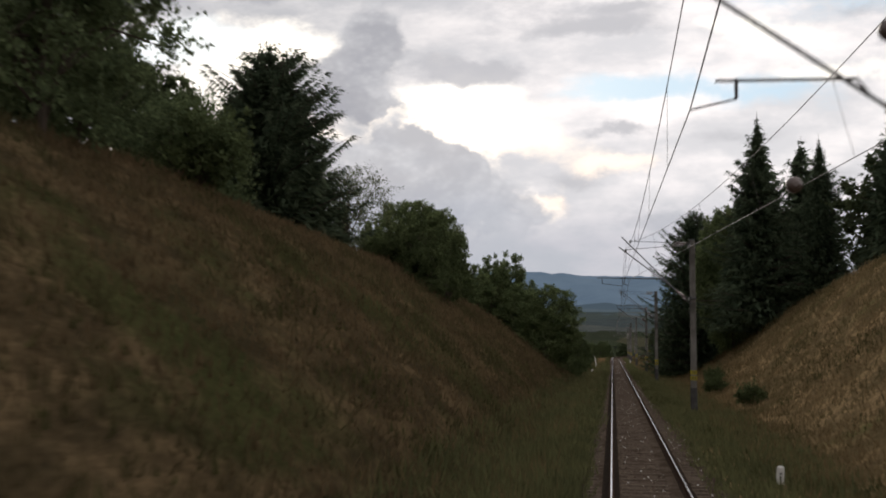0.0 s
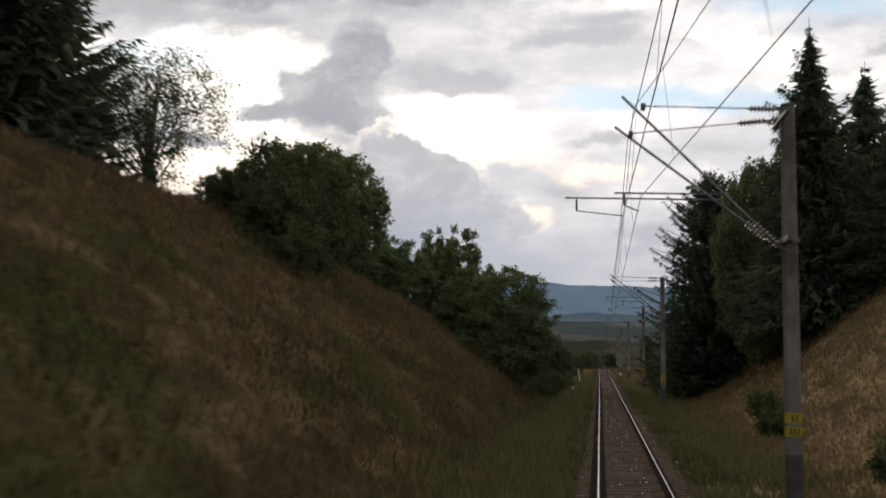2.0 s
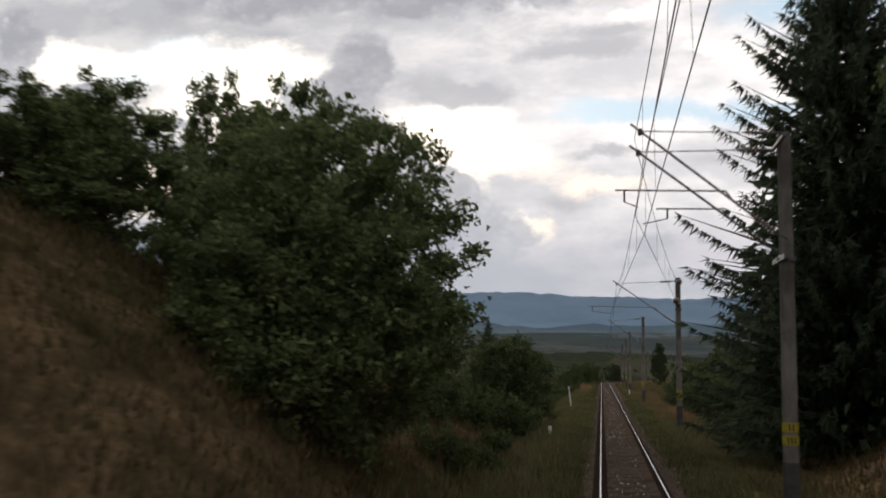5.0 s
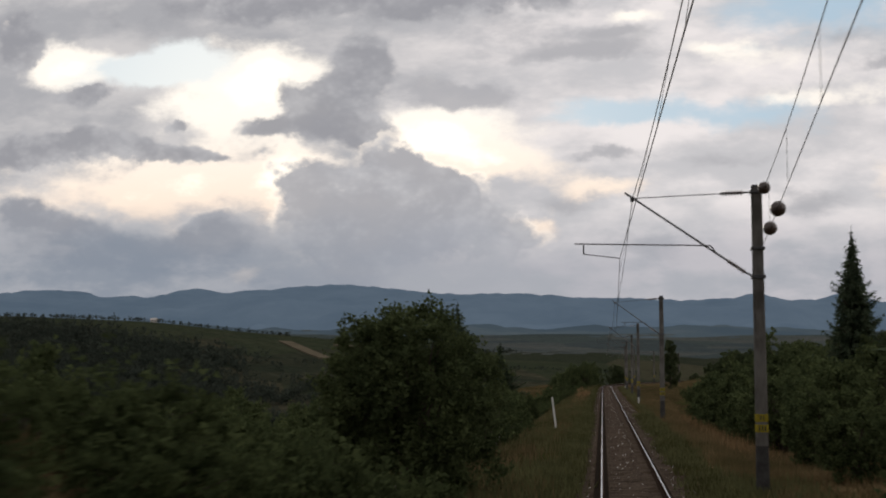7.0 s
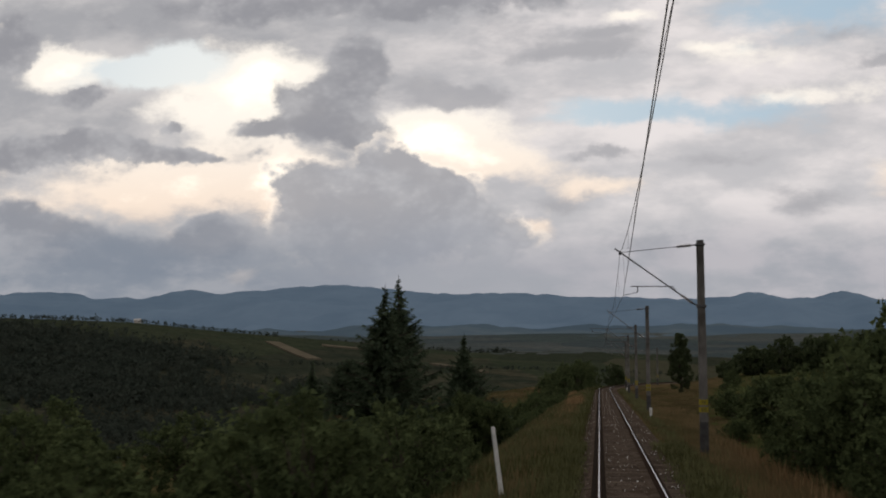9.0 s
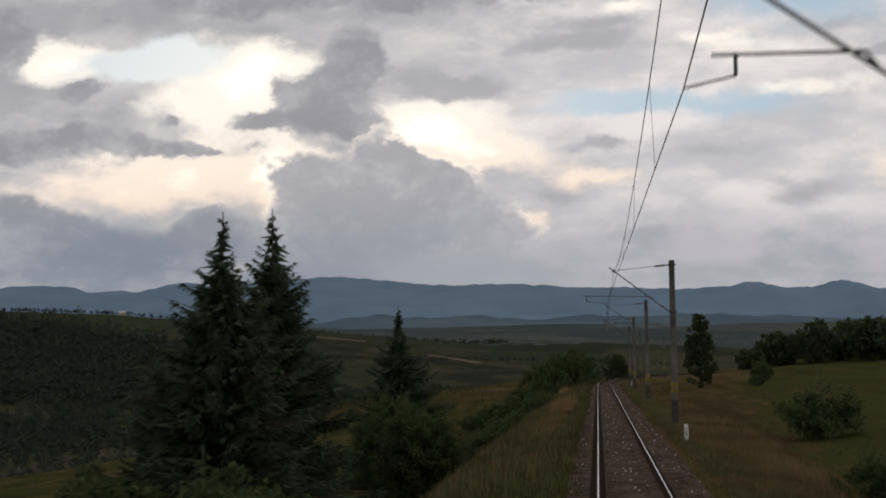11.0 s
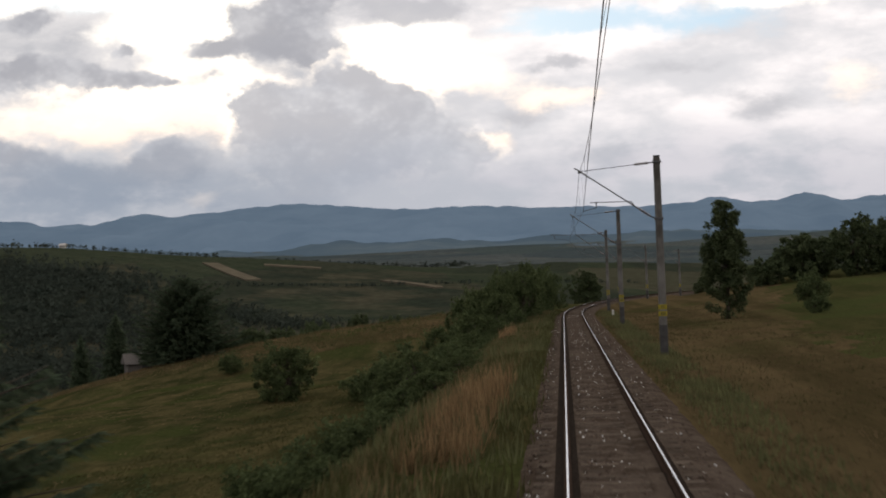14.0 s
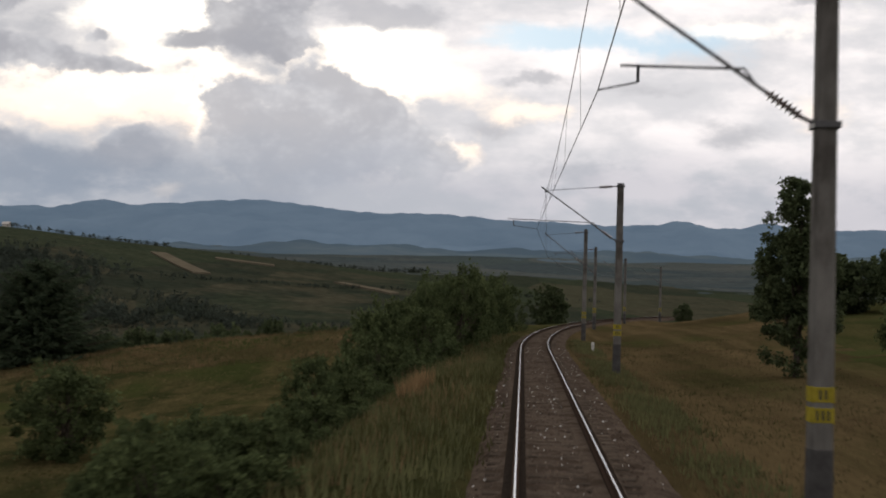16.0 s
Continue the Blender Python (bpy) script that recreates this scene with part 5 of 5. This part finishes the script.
def crop_strip(x, y, turn, long, wide, mat, label):
    """A strip field that lies on the hillside."""
    n, m = 14, 4
    a = np.linspace(-long / 2, long / 2, n)
    b = np.linspace(-wide / 2, wide / 2, m)
    ga, gb = np.meshgrid(a, b, indexing="ij")
    c, s = math.cos(radians(turn)), math.sin(radians(turn))
    gx, gy = x + ga * c - gb * s, y + ga * s + gb * c
    top = np.stack([gx, gy, land(gx, gy) + 1.2], -1).reshape(-1, 3)
    low = top - [0, 0, 4]
    i = (np.arange(n - 1)[:, None] * m + np.arange(m - 1)[None]).ravel()
    faces = [tuple(q) for q in np.stack([i, i + m, i + m + 1, i + 1], 1)]
    k = n * m
    rim = [j * m for j in range(n)] + [(n - 1) * m + j for j in range(1, m)] + [j * m + m - 1 for j in range(n - 2, -1, -1)] + [j for j in range(m - 2, 0, -1)]
    faces += [(p, q, q + k, p + k) for p, q in zip(rim, rim[1:] + rim[:1])]
    tagged(new("crop_field", mesh_of("crop_field", np.concatenate([top, low]), faces, mat)), label, "field", "fields across the valley", "structure")


STUBBLE = material("pale_stubble", (0.084, 0.071, 0.050), (0.124, 0.105, 0.073), 0.06, 0.95, bump=0)
crop_strip(-275, 1165, -55, 110, 14, STUBBLE, "pale stubble strip field on the far hillside")
crop_strip(-120, 1130, -50, 80, 8, STUBBLE, "pale stubble strip field on the far hillside")
crop_strip(-240, 1240, 10, 50, 9, STUBBLE, "pale stubble strip field on the far hillside")


def house(x, y, turn, long, wide, wall, roof_mat, wall_mat, label, plain=False):
    z = float(land(x, y)) - 0.3
    ob = thing("house", (x, y, z), label, "house", "valley houses", turn=turn)
    part("walls", box_bm(0, 0, wall / 2, long, wide, wall), wall_mat, ob)
    bm = bmesh.new()
    rise, o = wide * 0.42, 0.4
    pts = [(-long / 2 - o, -wide / 2 - o, wall - 0.2), (long / 2 + o, -wide / 2 - o, wall - 0.2), (long / 2 + o, wide / 2 + o, wall - 0.2), (-long / 2 - o, wide / 2 + o, wall - 0.2), (-long / 2 - o, 0, wall + rise), (long / 2 + o, 0, wall + rise)]
    vs = [bm.verts.new(p) for p in pts]
    for f in ((0, 1, 5, 4), (2, 3, 4, 5), (1, 2, 5), (3, 0, 4), (3, 2, 1, 0)):
        bm.faces.new([vs[i] for i in f])
    part("roof", bm, roof_mat, ob)
    if plain:
        part("door", box_bm(0.2 * long, -wide / 2 - 0.02, 0.95, 0.9, 0.06, 1.7), DARK_STEEL, ob, "dark plank door")
        return
    for k in (-0.3, 0.0, 0.3):
        w = part("window", box_bm(k * long, -wide / 2 - 0.02, wall * 0.55, 0.9, 0.08, 1.1), GLASS_DARK, ob)
        part("window_sill", box_bm(k * long, -wide / 2 - 0.06, wall * 0.55 - 0.6, 1.1, 0.14, 0.08), PLASTER, w)
    part("chimney", box_bm(long * 0.2, 0.4, wall + rise * 0.95, 0.5, 0.5, 1.2), PLASTER, ob)


house(-105, 505, 10, 9, 7, 3.0, ROOF_RED, PLASTER, "plastered valley house with a red tiled roof")
house(-128, 560, -30, 10, 7, 3.0, ROOF_RED, PLASTER, "plastered valley house with a red tiled roof")
house(-160, 520, 40, 8, 6, 3.0, WOOD, PLASTER, "plastered valley house with a grey roof")
house(-455, 1245, 0, 6, 4, 2.6, PLASTER, PLASTER, "white building on the far hill's crest")
house(-58.6, 381.5, 30, 3.4, 2.8, 1.7, WOOD, WOOD, "weathered grey wooden shed at the meadow's edge", plain=True)
house(-190, 600, 15, 9, 7, 3.0, ROOF_RED, PLASTER, "plastered valley house with a red tiled roof")


# ---------------------------------------------------------------- grass
def tufts(name, mat, label, count, y0, y1, u0, u1, tall, seed, blades=4, patch=None, width=0.03, keep=0.0, reach=0.5, crowd=1.0, loose=0.16, fray=0.3, raised=0.0):
    """Blades of grass in tufts: a bent blade of two triangles each."""
    rng_ = np.random.default_rng(seed)
    y, u = rng_.uniform(y0, y1, count), u0 + (u1 - u0) * rng_.uniform(0, 1, count) ** crowd
    if patch:
        mask = wobble(u, y, patch, seed * 1.3) + rng_.normal(size=count) * fray > keep
        y, u = y[mask], u[mask]
    x = u + line_x(y)
    z = land(x, y) + raised
    n = len(y)
    h = rng_.uniform(*tall, n)
    base = np.repeat(np.stack([x, y, z - 0.03], 1), blades, 0)
    hb = np.repeat(h, blades) * rng_.uniform(0.6, 1.15, n * blades)
    spin = rng_.uniform(0, math.tau, n * blades)
    out = np.stack([np.cos(spin), np.sin(spin), 0 * spin], 1)
    side = np.stack([-out[:, 1], out[:, 0], 0 * spin], 1)
    lean = rng_.uniform(0.1, reach, n * blades) * hb
    foot = base + np.stack([rng_.normal(size=n * blades), rng_.normal(size=n * blades), 0 * spin], 1) * loose
    w = (width * rng_.uniform(0.6, 1.4, n * blades))[:, None]
    up = np.array([0, 0, 1.0])
    tip = foot + out * lean[:, None] + up * hb[:, None]
    v = np.stack([foot - side * w * 0.6, foot + side * w * 0.6, tip], 1).reshape(-1, 3)
    i = np.arange(n * blades) * 3
    faces = np.stack([i, i + 1, i + 2], 1)
    tagged(new(name, mesh_of(name, v, faces, mat)), label, "grass", kind="stuff")


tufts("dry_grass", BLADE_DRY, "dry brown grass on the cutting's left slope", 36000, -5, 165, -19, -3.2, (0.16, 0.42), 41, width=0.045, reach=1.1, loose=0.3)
tufts("green_grass", BLADE_GREEN, "patches of green weeds on the left slope", 14000, -5, 165, -15, -1.6, (0.15, 0.42), 42, patch=2.6, keep=0.45, width=0.05, reach=1.0, loose=0.3)
tufts("weeds", WEED, "dark green weeds at the foot of the slope", 16000, -5, 150, -5.2, -1.65, (0.20, 0.60), 54, patch=3.6, keep=-0.45, width=0.05, fray=0.8, reach=0.9, loose=0.28)
tufts("dry_grass", BLADE_STRAW, "straw stalks among the weeds beside the track", 7000, -5, 150, -5.4, -1.9, (0.25, 0.62), 57, patch=2.9, keep=0.1, width=0.03, fray=0.6, reach=0.7, loose=0.2)
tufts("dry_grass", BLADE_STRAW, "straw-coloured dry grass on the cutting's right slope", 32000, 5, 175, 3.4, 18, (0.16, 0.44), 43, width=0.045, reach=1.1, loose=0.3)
tufts("weeds", WEED, "dark green weeds beside the ballast", 9000, 5, 150, 2.15, 5.2, (0.18, 0.50), 58, patch=3.0, keep=-0.1, width=0.05, fray=0.6, reach=0.9, loose=0.25)
tufts("green_grass", BLADE_GREEN, "patches of green weeds on the right slope", 9000, 5, 175, 2.2, 11, (0.15, 0.40), 44, patch=2.4, keep=0.35, width=0.05)
tufts("green_grass", BLADE_GREEN, "green verge grass along the bank", 20000, 150, 345, -9.5, -1.5, (0.14, 0.42), 45, patch=3.0, keep=-0.05, width=0.04)
tufts("weeds", WEED, "dark weeds along the bank", 20000, 150, 345, -9.5, -1.7, (0.15, 0.45), 59, patch=4.1, keep=-0.1, width=0.045, fray=0.6)
tufts("dry_grass", BLADE_STRAW, "straw-coloured grass along the bank", 11000, 150, 345, -8.5, -2.2, (0.16, 0.50), 46, patch=3.4, keep=0.1, fray=0.5)
tufts("dry_grass", BLADE_DRY, "dry brown verge grass on the meadow side", 16000, 165, 345, 2.25, 13, (0.05, 0.18), 47, crowd=1.6)
tufts("dry_grass", BLADE_STRAW, "tall straw grass beside the ballast", 10000, 150, 245, 3.0, 6.4, (0.15, 0.5), 53, patch=4.4, keep=-0.2)
tufts("green_grass", BLADE_GREEN, "green verge grass on the meadow side", 9000, 165, 345, 2.0, 13, (0.05, 0.16), 48, patch=5.2, keep=0.1, crowd=2.0)
tufts("weeds", WEED, "dark weeds between ballast and straw", 9000, 140, 345, 2.3, 3.9, (0.10, 0.30), 56, patch=3.2, keep=-0.3, width=0.04)
tufts("meadow_grass", MEADOW_BLADE, "short meadow grass below the bank", 18000, 205, 330, -22, -8, (0.05, 0.16), 49, width=0.04, blades=3)
tufts("dry_grass", BLADE_STRAW, "dry golden patches in the meadow below the bank", 13000, 225, 400, -60, -9, (0.06, 0.18), 55, blades=3, patch=7.5, keep=0.1, width=0.05, fray=0.5, crowd=0.6)
tufts("dry_grass", BLADE_STRAW, "golden grass along the crest of the meadow", 9000, 362, 384, -75, -12, (0.2, 0.45), 60, blades=4, width=0.06, patch=9.0, keep=-0.4)
for side, u0, u1 in ((-1, -2.1, -1.2), (1, 1.25, 2.5)):
    tufts("weeds", WEED, "dark weeds grown over the ballast's shoulder", 7000, -5, 196, u0, u1, (0.10, 0.30), 61 + side, patch=3.0, keep=-0.35, width=0.045, fray=0.6, reach=0.9, loose=0.12, raised=0.1)
    tufts("green_grass", BLADE_GREEN, "green grass grown over the ballast's shoulder", 5000, 60, 196, u0, u1, (0.10, 0.28), 65 + side, patch=2.4, keep=-0.1, width=0.04, fray=0.6, reach=0.9, loose=0.12, raised=0.1)


def umbels(count, y0, y1, u0, u1, seed):
    """White flower heads on thin stalks, taller than the grass."""
    rng_ = np.random.default_rng(seed)
    verts, faces = [], []
    for _ in range(count):
        y, u = rng_.uniform(y0, y1), rng_.uniform(u0, u1)
        x, h, r = u + float(line_x(y)), rng_.uniform(0.6, 1.1), rng_.uniform(0.03, 0.07)
        z = float(land(x, y))
        k = len(verts)
        verts += [(x - 0.006, y, z), (x + 0.006, y, z), (x, y, z + h)]
        faces.append((k, k + 1, k + 2))
        for i in range(6):
            a = i * math.tau / 6
            verts.append((x + r * math.cos(a), y + r * math.sin(a), z + h + rng_.uniform(-0.01, 0.02)))
            faces.append((k + 2, k + 3 + i, k + 3 + (i + 1) % 6))
    tagged(new("wild_flowers", mesh_of("wild_flowers", verts, faces, WHITE_PAINT)), "white umbel flowers among bushes on the bank", "flowers", kind="stuff")


umbels(90, 156, 182, -13, -6, 71)
tufts("straw_reeds", REED, "tall straw-coloured reeds on the bank", 340, 248.5, 264.5, -3.7, -2.3, (0.4, 0.85), 50, blades=7, reach=0.5, loose=0.10, patch=2.2, keep=-0.5)
tufts("straw_reeds", REED, "straw-coloured grass in a strip along the bank", 200, 224, 245, -3.7, -2.5, (0.22, 0.5), 66, blades=6, reach=0.5, loose=0.12, patch=2.6, keep=-0.2)
tufts("straw_reeds", REED, "clump of tall straw-coloured reeds on the bank", 60, 298, 303, -4.6, -3.8, (0.5, 0.9), 51, blades=7, reach=0.35, loose=0.06)
tufts("straw_reeds", REED, "tall straw-coloured grass at the cutting's foot", 400, 160, 200, 4.4, 6.4, (0.4, 0.9), 52, blades=6, reach=0.4)

sleepers()
